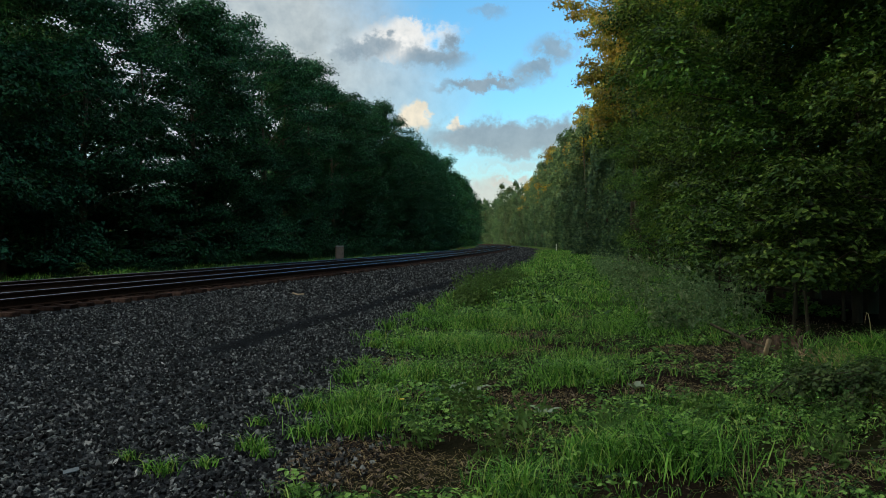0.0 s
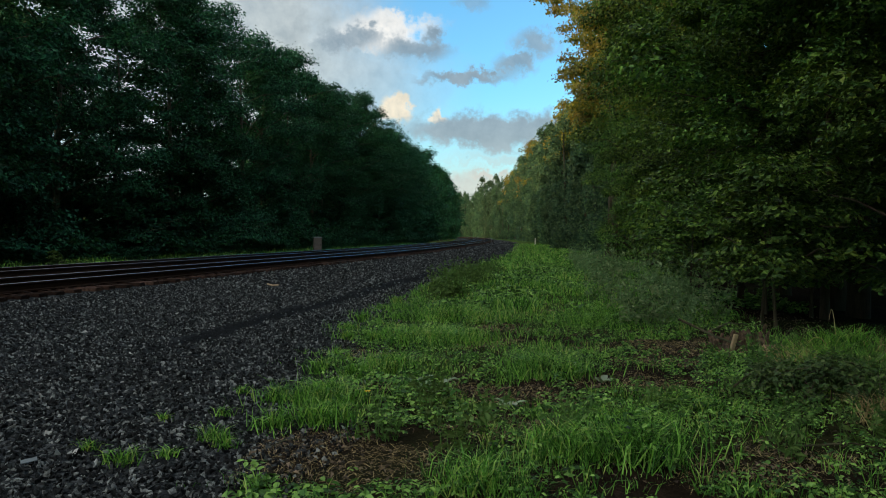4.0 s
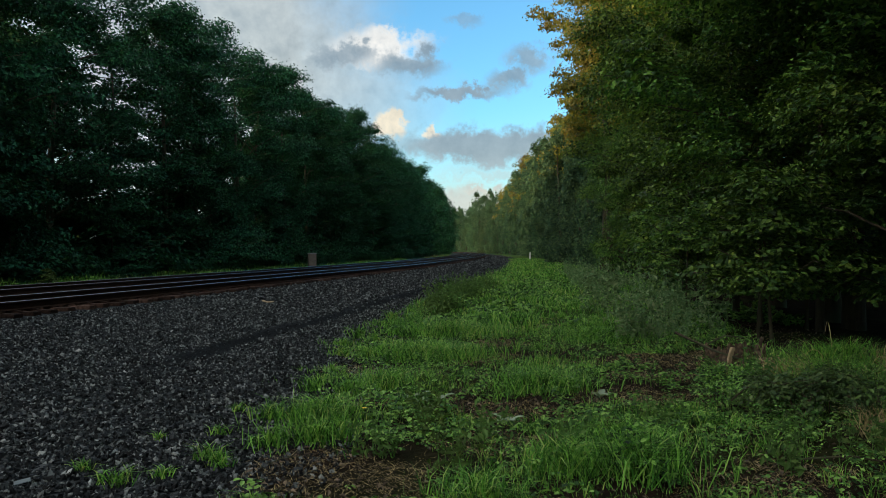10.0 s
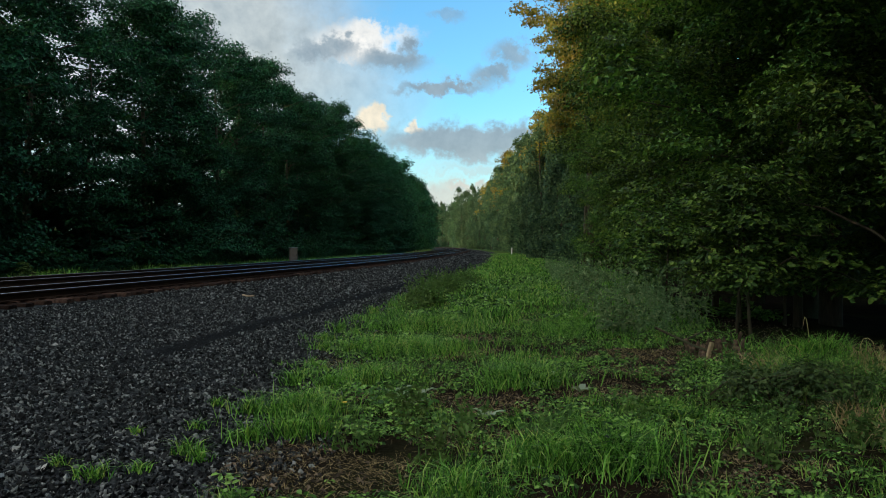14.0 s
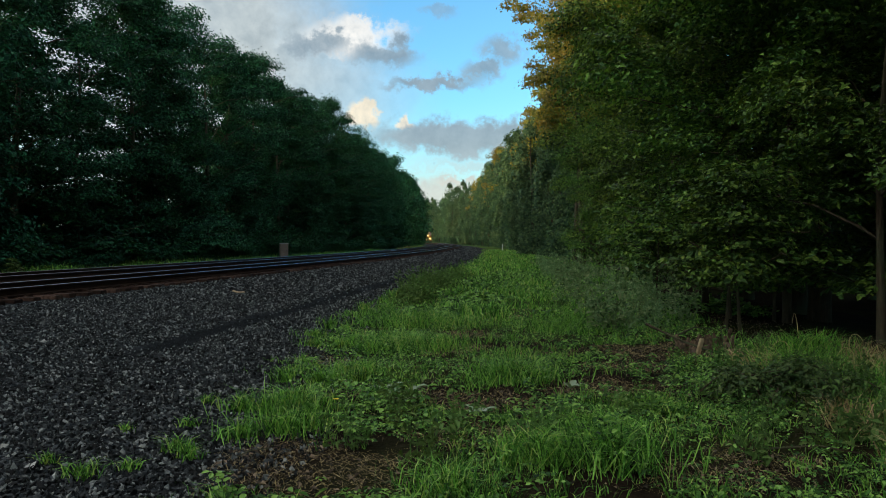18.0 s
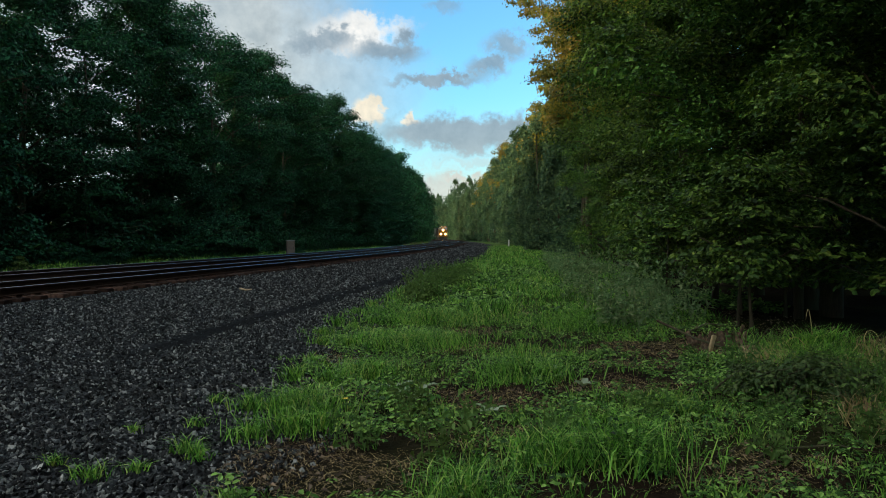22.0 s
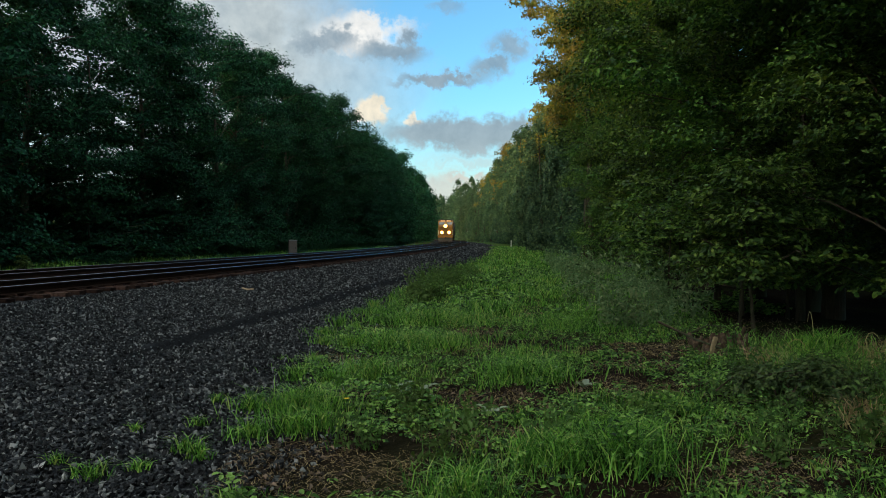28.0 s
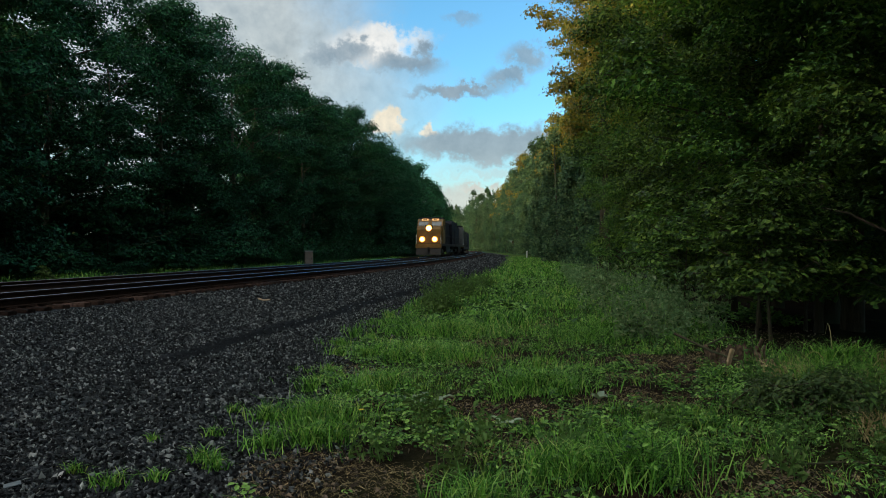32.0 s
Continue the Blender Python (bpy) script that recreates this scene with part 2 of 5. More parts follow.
STONE = speckled("ballast_stone", [(0.28, (0.003, 0.004, 0.005)), (0.5, (0.0108, 0.0134, 0.0156)), (0.75, (0.040, 0.047, 0.052)),
                                   (1.0, (0.23, 0.25, 0.25))], 60.0, 0.7, 0.0, 0.3, 0.004, 0.95, 0.15)
TIE_WOOD = speckled("creosoted_tie", [(0.3, (0.011, 0.007, 0.006)), (0.6, (0.042, 0.025, 0.019)), (0.8, (0.12, 0.075, 0.06))],
                    14.0, 0.9, 0.0, 0.6, 0.01, 0.35, 0.08)
RUST = speckled("rusted_rail_web", [(0.3, (0.012, 0.007, 0.005)), (0.7, (0.034, 0.019, 0.013))], 20.0, 0.85, 0.0, 0.3, 0.004, 0.0, 0.05)
# far rail heads darker: the dark woods they mirror are in the colour
RAIL_FAR = speckled("far_rail_head", [(0.3, (0.14, 0.13, 0.12)), (0.7, (0.27, 0.25, 0.235))], 30.0, 0.24, 1.0, 0.05, 0.001)
RAIL_TOP = speckled("polished_rail_head", [(0.3, (0.18, 0.175, 0.17)), (0.7, (0.36, 0.35, 0.34))], 30.0, 0.26, 1.0, 0.05, 0.001)


def ground_material():
    """Earth and thatch under the grass, crushed stone by the track, fine dark cinders in the wheel track."""
    m, g = material("verge_and_gravel")
    c = coords(g)

    def att(n):
        a = g.add("ShaderNodeAttribute")
        a.attribute_name = n
        return a.outputs["Fac"]

    fine, _ = g.noise(c, 55.0, 5.0, 0.7)
    mid, _ = g.noise(c, 6.0, 5.0, 0.6)
    wide, _ = g.noise(c, 0.7, 4.0, 0.55)
    soil = g.ramp(g.math("ADD", g.math("MULTIPLY", fine, 0.5), g.math("MULTIPLY", mid, 0.5)),
                  [(0.3, (0.005, 0.004, 0.003)), (0.5, (0.014, 0.010, 0.007)), (0.7, (0.042, 0.029, 0.020))])
    turf = g.ramp(g.math("ADD", g.math("MULTIPLY", fine, 0.4), g.math("MULTIPLY", wide, 0.6)),
                  [(0.3, (0.022, 0.044, 0.010)), (0.55, (0.050, 0.094, 0.017)), (0.75, (0.11, 0.15, 0.035))])
    vor = g.add("ShaderNodeTexVoronoi", Scale=24.0)
    g.link(c, vor.inputs["Vector"])
    sepc = g.add("ShaderNodeSeparateColor")
    g.link(vor.outputs["Color"], sepc.inputs[0])
    rock = g.ramp(g.math("ADD", g.math("MULTIPLY", sepc.outputs[0], 0.6), g.math("MULTIPLY", fine, 0.4)),
                  [(0.15, (0.003, 0.004, 0.005)), (0.5, (0.020, 0.024, 0.028)), (0.9, (0.075, 0.083, 0.09))])
    cinder = g.ramp(fine, [(0.3, (0.002, 0.0025, 0.003)), (0.7, (0.008, 0.009, 0.011))])
    col = g.mix(att("turf"), soil, turf)
    col = g.mix(att("gravel"), col, rock)
    col = g.mix(att("cinder"), col, cinder)
    h = g.math("ADD", g.math("MULTIPLY", vor.outputs["Distance"], -0.8), g.math("MULTIPLY", fine, 0.5))
    finish(g, col, 0.92, bump=h, strength=0.7, depth=0.03, spec=0.02)
    return m


GROUND = ground_material()


def plain(name, colour, rough=0.6, metal=0.0, spread=0.25, scale=9.0, spec=0.4):
    lo, hi = [tuple(v * k for v in colour) for k in (1 - spread, 1 + spread)]
    return speckled(name, [(0.3, lo), (0.7, hi)], scale, rough, metal, 0.1, 0.003, 0.0, spec)


def glow(name, colour, strength):
    m, g = material(name)
    out, e = g.add("ShaderNodeOutputMaterial"), g.add("ShaderNodeEmission")
    e.inputs["Color"].default_value, e.inputs["Strength"].default_value = (*colour, 1), strength
    g.link(e.outputs[0], out.inputs[0])
    return m


PAINT_YELLOW = plain("yellow_cab_paint", (0.17, 0.086, 0.012), 0.5, 0.0, 0.35, 3.0)
PAINT_BLUE = plain("dark_blue_hood_paint", (0.010, 0.012, 0.018), 0.7, 0.0, 0.35, 3.0, 0.12)
PAINT_GREY = plain("grey_cab_paint", (0.085, 0.09, 0.095), 0.5)
STEEL_DARK = plain("grimy_black_steel", (0.022, 0.021, 0.020), 0.7)
STEEL_WHEEL = plain("worn_wheel_steel", (0.16, 0.13, 0.11), 0.5, 0.7)
GLASS_DARK = plain("dark_cab_glass", (0.10, 0.12, 0.13), 0.06, 0.0, 0.1, 2.0, 0.9)
LAMP = glow("burning_headlamp", (1.0, 0.55, 0.16), 300.0)
LAMP_BOWL = glow("lit_reflector_bowl", (1.0, 0.52, 0.15), 8.0)
# stands for the glare round a burning lamp, a disc not fitted to it
LAMP_GLARE = glow("lamp_glare", (1.0, 0.36, 0.05), 1.8)
LAMP_RIM = plain("headlamp_rim", (0.3, 0.26, 0.2), 0.35, 0.8)
NUMBER_GLOW = glow("lit_number_board", (1.0, 0.55, 0.2), 1.3)
BAR_DARK = plain("dark_lettering", (0.03, 0.03, 0.03), 0.7)
WHITE_PAINT = plain("weathered_white_paint", (0.72, 0.72, 0.68), 0.6, 0.0, 0.15)
CONCRETE = plain("weathered_cabinet_sheet", (0.10, 0.085, 0.075), 0.7, 0.0, 0.3, 5.0)
SCRAP = plain("dull_blue_sheet", (0.07, 0.095, 0.11), 0.5, 0.0, 0.3)
CABINET_LID = plain("pale_cabinet_lid", (0.14, 0.18, 0.18), 0.5, 0.0, 0.2)
DEAD_WOOD = speckled("rotten_wood", [(0.3, (0.012, 0.009, 0.007)), (0.5, (0.085, 0.058, 0.038)), (0.75, (0.32, 0.225, 0.145))], 16.0, 0.95, 0.0, 0.9, 0.03)
CUT_WOOD = speckled("split_wood", [(0.3, (0.28, 0.20, 0.12)), (0.7, (0.60, 0.46, 0.29))], 18.0, 0.85, 0.0, 0.5, 0.01)
PETAL = plain("yellow_petal", (0.85, 0.6, 0.02), 0.5)
BOX_CAR = plain("weathered_container", (0.035, 0.036, 0.038), 0.7, 0.0, 0.3, 2.0, 0.12)
BOX_CAR_2 = plain("blue_container", (0.02, 0.028, 0.045), 0.7, 0.0, 0.3, 2.0, 0.12)
PALE_STONE = speckled("pale_stone", [(0.3, (0.22, 0.23, 0.23)), (0.7, (0.42, 0.43, 0.42))], 40.0, 0.8, 0.0, 0.3, 0.004)

# ---- plan: the line of the track and the lie of the land ----
RNG = np.random.default_rng(7)
RAIL_Z = 0.65                     # top of rail; the verge by the camera is 0
SLOPES = [(-400, 0.22), (-60, 0.215), (0, 0.19), (35, 0.178), (62, 0.125), (100, 0.095), (140, 0.072), (190, 0.036),
          (235, 0.004), (280, -0.027), (330, -0.06), (400, -0.105), (500, -0.18), (700, -0.32), (1000, -0.45), (3000, -0.5)]
_Y = np.arange(-400.0, 3000.0, 1.0)
_S = np.interp(_Y, *zip(*SLOPES))
_X = np.concatenate([[0], np.cumsum((_S[1:] + _S[:-1]) / 2)])
_X += -7.95 - np.interp(20.3, _Y, _X)


def line_x(y):
    """Where the near track's middle line runs at depth y."""
    return np.interp(y, _Y, _X)


def heading(y):
    """Its direction there, as dx/dy."""
    return np.interp(y, _Y, _S)


def value_noise(x, y, size, seed):
    """Smooth noise from 0 to 1 over the plan."""
    x, y = np.asarray(x, float) / size, np.asarray(y, float) / size
    xi, yi = np.floor(x).astype(np.int64), np.floor(y).astype(np.int64)
    fx, fy = x - xi, y - yi
    fx, fy = fx * fx * (3 - 2 * fx), fy * fy * (3 - 2 * fy)

    def h(i, j):
        n = (i * 374761393 + j * 668265263 + seed * 1442695041) & 0x7FFFFFFF
        n = ((n ^ (n >> 13)) * 1274126177) & 0x7FFFFFFF
        return ((n ^ (n >> 16)) & 0xFFFF) / 65535.0

    return (h(xi, yi) * (1 - fx) + h(xi + 1, yi) * fx) * (1 - fy) + (h(xi, yi + 1) * (1 - fx) + h(xi + 1, yi + 1) * fx) * fy


def grass_edge(y):
    """How far right of the track the grass begins."""
    e = np.interp(y, [-20, 4, 7, 10, 16, 27, 52, 90, 150], [10.1, 9.7, 9.15, 8.25, 7.55, 6.85, 6.1, 5.7, 5.6])
    return e + (value_noise(y, y * 0, 1.3, 3) - 0.5) * 0.3 * np.interp(y, [0, 40], [1, 0.5])


def east_x(y):
    """Foot of the eastern woods."""
    return 3.3 + 0.125 * y


def wood_line(y):
    """Where the grass gives way to the dark floor of the eastern woods."""
    return east_x(y) + np.interp(y, [8.0, 9.8, 30, 60], [1.9, 0.1, 0.3, 3.0])


def wheel_track(y):
    """How far right of the track the dark wheel track runs."""
    return np.interp(y, [8, 10.5, 12.5, 19, 25, 60], [6.4, 6.02, 5.78, 5.7, 5.5, 5.35])


PROFILE = [(-400, 0.2), (-13, 0.12), (-9.6, 0.10), (-8.4, 0.16), (-6.4, 0.38), (1.3, 0.38), (2.0, 0.34), (5.0, 0.07), (5.5, 0.03), (5.9, 0.03),
           (6.4, 0.07), (7.2, 0.05), (9.0, 0.0), (13.5, 0.0), (16.5, 0.05), (19, -0.15), (400, 0.3)]


def land_z(x, y):
    """Height of the ground."""
    x, y = np.asarray(x, float), np.asarray(y, float)
    q = x - line_x(y)
    z = np.interp(q, *zip(*PROFILE))
    soft = np.interp(q, [-14, -9, -7, 6.5, 8.5, 30], [1, 1, 0.15, 0.25, 1, 1])
    near = np.interp(np.hypot(x, y), [0, 60, 400], [1, 1, 0])
    lump = (value_noise(x, y, 2.6, 11) - 0.5) * 0.10 + (value_noise(x, y, 0.8, 12) - 0.5) * 0.05
    return z + lump * soft * near


def mesh_of(name, v, f, smooth=False):
    """A mesh from arrays: vertices and faces of one size."""
    v, f = np.asarray(v, np.float32), np.asarray(f, np.int32)
    me = bpy.data.meshes.new(name)
    me.vertices.add(len(v))
    me.vertices.foreach_set("co", v.ravel())
    k = f.shape[1]
    me.loops.add(f.size)
    me.loops.foreach_set("vertex_index", f.ravel())
    me.polygons.add(len(f))
    me.polygons.foreach_set("loop_start", np.arange(0, f.size, k, dtype=np.int32))
    me.polygons.foreach_set("use_smooth", np.full(len(f), smooth))
    me.update(calc_edges=True)
    return me


def part(name, data, mat, parent=None, label=""):
    """Links a mesh or bmesh as one object, under a thing where one is given."""
    if isinstance(data, bmesh.types.BMesh):
        me = bpy.data.meshes.new(name)
        data.to_mesh(me)
        data.free()
        data = me
    if mat is not None and not data.materials:
        data.materials.append(mat)
    ob = new(name, data)
    if parent is not None:
        ob.parent = parent
    return tagged(ob, label=label)


def box_bm(bm, size, at=(0, 0, 0), bevel=0.0, turn=None):
    """Adds a box, edges broken, to a bmesh."""
    m = Matrix.Translation(at) @ (turn if turn is not None else Matrix()) @ Matrix.Diagonal((*size, 1))
    vs = bmesh.ops.create_cube(bm, size=1, matrix=m)["verts"]
    if bevel:
        es = list({e for w in vs for e in w.link_edges})
        bmesh.ops.bevel(bm, geom=es, offset=bevel, segments=2, affect="EDGES")
    return bm


def box(size, at=(0, 0, 0), bevel=0.02, turn=None):
    return box_bm(bmesh.new(), size, at, bevel, turn)


def rod(r, length, at=(0, 0, 0), axis="z", sides=16, r2=None, bevel=0.0):
    bm = bmesh.new()
    t = {"z": Matrix(), "x": pose(0, 0, 0, 0, 90, 0), "y": pose(0, 0, 0, 90, 0, 0)}[axis]
    bmesh.ops.create_cone(bm, cap_ends=True, segments=sides, radius1=r, radius2=r if r2 is None else r2, depth=length,
                          matrix=Matrix.Translation(at) @ t)
    if bevel:
        bmesh.ops.bevel(bm, geom=[e for e in bm.edges if e.is_boundary or len(e.link_faces) == 2 and e.calc_face_angle(0) > 1], offset=bevel, segments=2, affect="EDGES")
    return bm


def prism(outline, width, at=(0, 0, 0)):
    """A side outline (y, z) given width across x, edges broken."""
    bm = bmesh.new()
    a = [bm.verts.new((at[0] - width / 2, at[1] + y, at[2] + z)) for y, z in outline]
    b = [bm.verts.new((at[0] + width / 2, at[1] + y, at[2] + z)) for y, z in outline]
    bm.faces.new(a)
    bm.faces.new(b[::-1])
    for i in range(len(a)):
        j = (i + 1) % len(a)
        bm.faces.new((a[i], b[i], b[j], a[j]))
    bmesh.ops.recalc_face_normals(bm, faces=bm.faces)
    bmesh.ops.bevel(bm, geom=bm.edges[:], offset=0.04, segments=2, affect="EDGES")
    return bm


def tube(points, radii, sides=8):
    """A bent, tapered round stick: arrays of vertices and quads."""
    p, r = np.asarray(points, float), np.asarray(radii, float)
    d = np.gradient(p, axis=0)
    d /= np.linalg.norm(d, axis=1)[:, None]
    u = np.cross(d, (0.3, 0.9, 0.31))
    u /= np.linalg.norm(u, axis=1)[:, None]
    w = np.cross(d, u)
    a = np.linspace(0, 2 * np.pi, sides, endpoint=False)
    v = p[:, None] + r[:, None, None] * (np.cos(a)[None, :, None] * u[:, None] + np.sin(a)[None, :, None] * w[:, None])
    n = len(p)
    i, j = np.meshgrid(np.arange(n - 1), np.arange(sides), indexing="ij")
    f = np.stack([i * sides + j, i * sides + (j + 1) % sides, (i + 1) * sides + (j + 1) % sides, (i + 1) * sides + j], -1).reshape(-1, 4)
    return v.reshape(-1, 3), f


# ---- ground: one sheet to the horizon ----
SPACING = 3.75
def make_ground():
    ys = np.concatenate([[-2500, -900, -300, -120, -60, -30, -15, -8, -4], np.arange(-2, 26, 0.2), np.arange(26, 62, 0.7),
                         np.arange(62, 420, 5.0), [450, 500, 600, 800, 1100, 1600, 2600]])
    qs = np.concatenate([[-3000, -1200, -500, -200, -90, -50, -30, -20, -16], np.arange(-13, 19, 0.2), [20, 22, 26, 32, 45, 70, 120, 260, 700, 1600, 3000]])
    y, q = np.meshgrid(ys, qs, indexing="ij")
    x = line_x(y) + q
    z = land_z(x, y)
    v = np.stack([x, y, z], -1).reshape(-1, 3)
    n, m = y.shape
    i, j = np.meshgrid(np.arange(n - 1), np.arange(m - 1), indexing="ij")
    f = np.stack([i * m + j, i * m + j + 1, (i + 1) * m + j + 1, (i + 1) * m + j], -1).reshape(-1, 4)
    me = mesh_of("ground", v, f, True)
    e = grass_edge(y)
    gravel = np.clip((e - q) / 0.5 + 0.5, 0, 1) * np.clip((q + 9.0) / 0.6, 0, 1)
    cinder = np.clip(1.6 - np.abs(q - wheel_track(y)) / 0.32, 0, 1) * np.interp(y, [8, 10.5, 40, 90], [0, 0.9, 0.95, 0])
    cinder = np.maximum(cinder, np.clip((1.25 - np.abs(q)) / 0.2, 0, 1))
    cinder = np.maximum(cinder, np.clip((1.25 - np.abs(q + SPACING)) / 0.2, 0, 1))
    turf = np.clip(np.interp(y, [0, 10, 18, 40], [0.0, 0.05, 0.4, 0.95]), 0, 1) * np.interp(x - wood_line(y), [-0.4, 0.8], [1, 0])
    turf = np.clip(turf + (value_noise(x, y, 1.5, 21) - 0.5) * 0.4, 0, 1)
    for name, a in (("gravel", gravel), ("cinder", cinder), ("turf", turf)):
        at = me.attributes.new(name, "FLOAT", "POINT")
        at.data.foreach_set("value", a.astype(np.float32).ravel())
    ob = part("ground", me, GROUND)
    tagged(ob, "grassy verge falling to a crushed stone track bed", "ground", kind="structure")


make_ground()

# ---- two tracks ----
RAIL_PROFILE = [(-0.075, 0.0), (0.075, 0.0), (0.075, 0.012), (0.012, 0.03), (0.009, 0.125), (0.036, 0.135), (0.037, 0.165), (0.030, 0.171),
                (-0.030, 0.171), (-0.037, 0.165), (-0.036, 0.135), (-0.009, 0.125), (-0.012, 0.03), (-0.075, 0.012)]


def track_point(y, q):
    """A point beside the near track's middle line, q metres square to it."""
    s = heading(y)
    k = 1 / np.sqrt(1 + s * s)
    return line_x(y) + q * k, y - q * s * k


def rail_mesh(q):
    ys = np.concatenate([np.arange(-60, 60, 1.0), np.arange(60, 800, 4.0)])
    s = heading(ys)
    k = 1 / np.sqrt(1 + s * s)
    px, py = track_point(ys, q)
    pr = np.array(RAIL_PROFILE)
    n, m = len(ys), len(pr)
    v = np.stack([px[:, None] + pr[None, :, 0] * k[:, None], py[:, None] - pr[None, :, 0] * (s * k)[:, None],
                  np.full((n, 1), RAIL_Z - 0.171) + pr[None, :, 1]], -1).reshape(-1, 3)
    i, j = np.meshgrid(np.arange(n - 1), np.arange(m), indexing="ij")
    f = np.stack([i * m + j, i * m + (j + 1) % m, (i + 1) * m + (j + 1) % m, (i + 1) * m + j], -1).reshape(-1, 4)
    me = mesh_of("rail", v, f)
    me.materials.append(RUST)
    me.materials.append(RAIL_TOP if q > -2 else RAIL_FAR)
    me.polygons.foreach_set("material_index", np.where((j.ravel() >= 6) & (j.ravel() <= 8), 1, 0).astype(np.int32))
    return me


TIE_MESH = mesh_of("tie", *(lambda bm: (np.array([w.co[:] for w in bm.verts]), np.array([[w.index for w in t] for t in
                   [[l.vert for l in lt] for lt in (bm.verts.index_update(), bm.calc_loop_triangles())[1]]])))(box((2.6, 0.23, 0.18), (0, 0, 0), 0.012)))
TIE_MESH.materials.append(TIE_WOOD)
PLATE_MESH = bpy.data.meshes.new("tie_plate")
box((0.36, 0.19, 0.022), (0, 0, 0), 0.006).to_mesh(PLATE_MESH)
PLATE_MESH.materials.append(RUST)


def make_track(name, q, n_ties, first, label):
    top = tagged(new(name), label, "railway track", kind="structure")
    for side in (-0.753, 0.753):
        part("rail", rail_mesh(q + side), None, top, "rusted steel rail with a polished head")
    y = first
    for i in range(n_ties):
        y += 0.51 * (1 + random.uniform(-0.05, 0.05))
        px, py = track_point(y, q)
        m = pose(float(px), float(py) , RAIL_Z - 0.171 - 0.02 - 0.09 + random.uniform(-0.012, 0.006), 0, 0,
                 -math.degrees(math.atan(float(heading(y)))) + random.uniform(-1.2, 1.2))
        tie = part("tie", TIE_MESH, None, top)
        tie.matrix_basis = m @ pose(random.uniform(-0.06, 0.06), 0, 0)
        if y < 60 and q == 0:
            for side in (-0.753, 0.753):
                pl = part("tie_plate", PLATE_MESH, None, tie)
                pl.matrix_basis = pose(side, 0, 0.10)


make_track("track_near", 0.0, 290, 6.0, "near railway track, rusted rails on dark wooden ties")
make_track("track_far", -SPACING, 200, 8.0, "far railway track, rusted rails on dark wooden ties")


# ---- crushed stone ----
def stone_cloud(x, y, z, size):
    """Angular little stones, eight faces each."""
    n = len(x)
    base = np.array([(1, 0, 0), (-1, 0, 0), (0, 1, 0), (0, -1, 0), (0, 0, 1), (0, 0, -1)], float)
    tri = np.array([(0, 2, 4), (2, 1, 4), (1, 3, 4), (3, 0, 4), (2, 0, 5), (1, 2, 5), (3, 1, 5), (0, 3, 5)])
    v = base[None] + RNG.uniform(-0.38, 0.38, (n, 6, 3))
    v *= (size[:, None] * np.stack([RNG.uniform(0.75, 1.5, n), RNG.uniform(0.6, 1.1, n), RNG.uniform(0.4, 0.8, n)], 1))[:, None]
    q = RNG.normal(size=(n, 4))
    q /= np.linalg.norm(q, axis=1)[:, None]
    w, a, b, c = q.T
    rot = np.stack([1 - 2 * (b * b + c * c), 2 * (a * b - c * w), 2 * (a * c + b * w), 2 * (a * b + c * w), 1 - 2 * (a * a + c * c), 2 * (b * c - a * w),
                    2 * (a * c - b * w), 2 * (b * c + a * w), 1 - 2 * (a * a + b * b)], 1).reshape(n, 3, 3)
    v = np.einsum("nij,nkj->nki", rot, v)
    v += np.stack([x, y, z], 1)[:, None]
    f = tri[None] + 6 * np.arange(n)[:, None, None]
    return v.reshape(-1, 3), f.reshape(-1, 3)


def scatter(n, y0, y1, q0, q1, power=1.0):
    """Random places beside the track, closer together where y is small if power > 1."""
    y = y0 + (y1 - y0) * RNG.random(n) ** power
    q = q0 + (q1 - q0) * RNG.random(n)
    return line_x(y) + q, y, q


def make_ballast():
    vs, fs, k = [], [], 0
    for n, y0, y1, q0, q1, lo, hi, pw in ((125000, 2.5, 20, 1.45, 10.0, 0.011, 0.025, 1.3), (36000, 19, 55, 1.4, 7.0, 0.022, 0.040, 1.4),
                                          (9000, 55, 170, 1.2, 6.0, 0.035, 0.055, 1.4), (2600, 10, 70, -2.8, -1.4, 0.03, 0.05, 1.3), (3000, 10, 70, -8.6, -5.2, 0.03, 0.05, 1.3)):
        x, y, q = scatter(n, y0, y1, q0, q1, pw)
        past = (q - grass_edge(y)) / 0.9
        keep = (RNG.random(n) > past) & ((np.abs(q - wheel_track(y)) > 0.34 + 0.06 * np.sin(y * 1.3) + RNG.normal(0, 0.06, n)) | (RNG.random(n) < np.interp(y, [8.5, 11, 30, 60], [1.0, 0.05, 0.05, 0.3])))
        x, y = x[keep], y[keep]
        s = RNG.uniform(lo, hi, len(x)) * np.where(RNG.random(len(x)) < 0.06, 1.5, 1.0)
        v, f = stone_cloud(x, y, land_z(x, y) + s * RNG.uniform(-0.1, 0.7, len(x)), s)
        vs.append(v)
        fs.append(f + k)
        k += len(v)
    ob = part("ballast", mesh_of("ballast", np.concatenate(vs), np.concatenate(fs)), STONE)
    tagged(ob, "dark blue-grey crushed stone ballast along the track", "ballast", kind="stuff")


make_ballast()


# ---- leaves and blades as arrays ----
def frames_of(normal):
    """Two directions across each normal."""
    a = np.cross(normal, RNG.normal(size=normal.shape))
    a /= np.linalg.norm(a, axis=1)[:, None] + 1e-9
    return a, np.cross(normal, a)


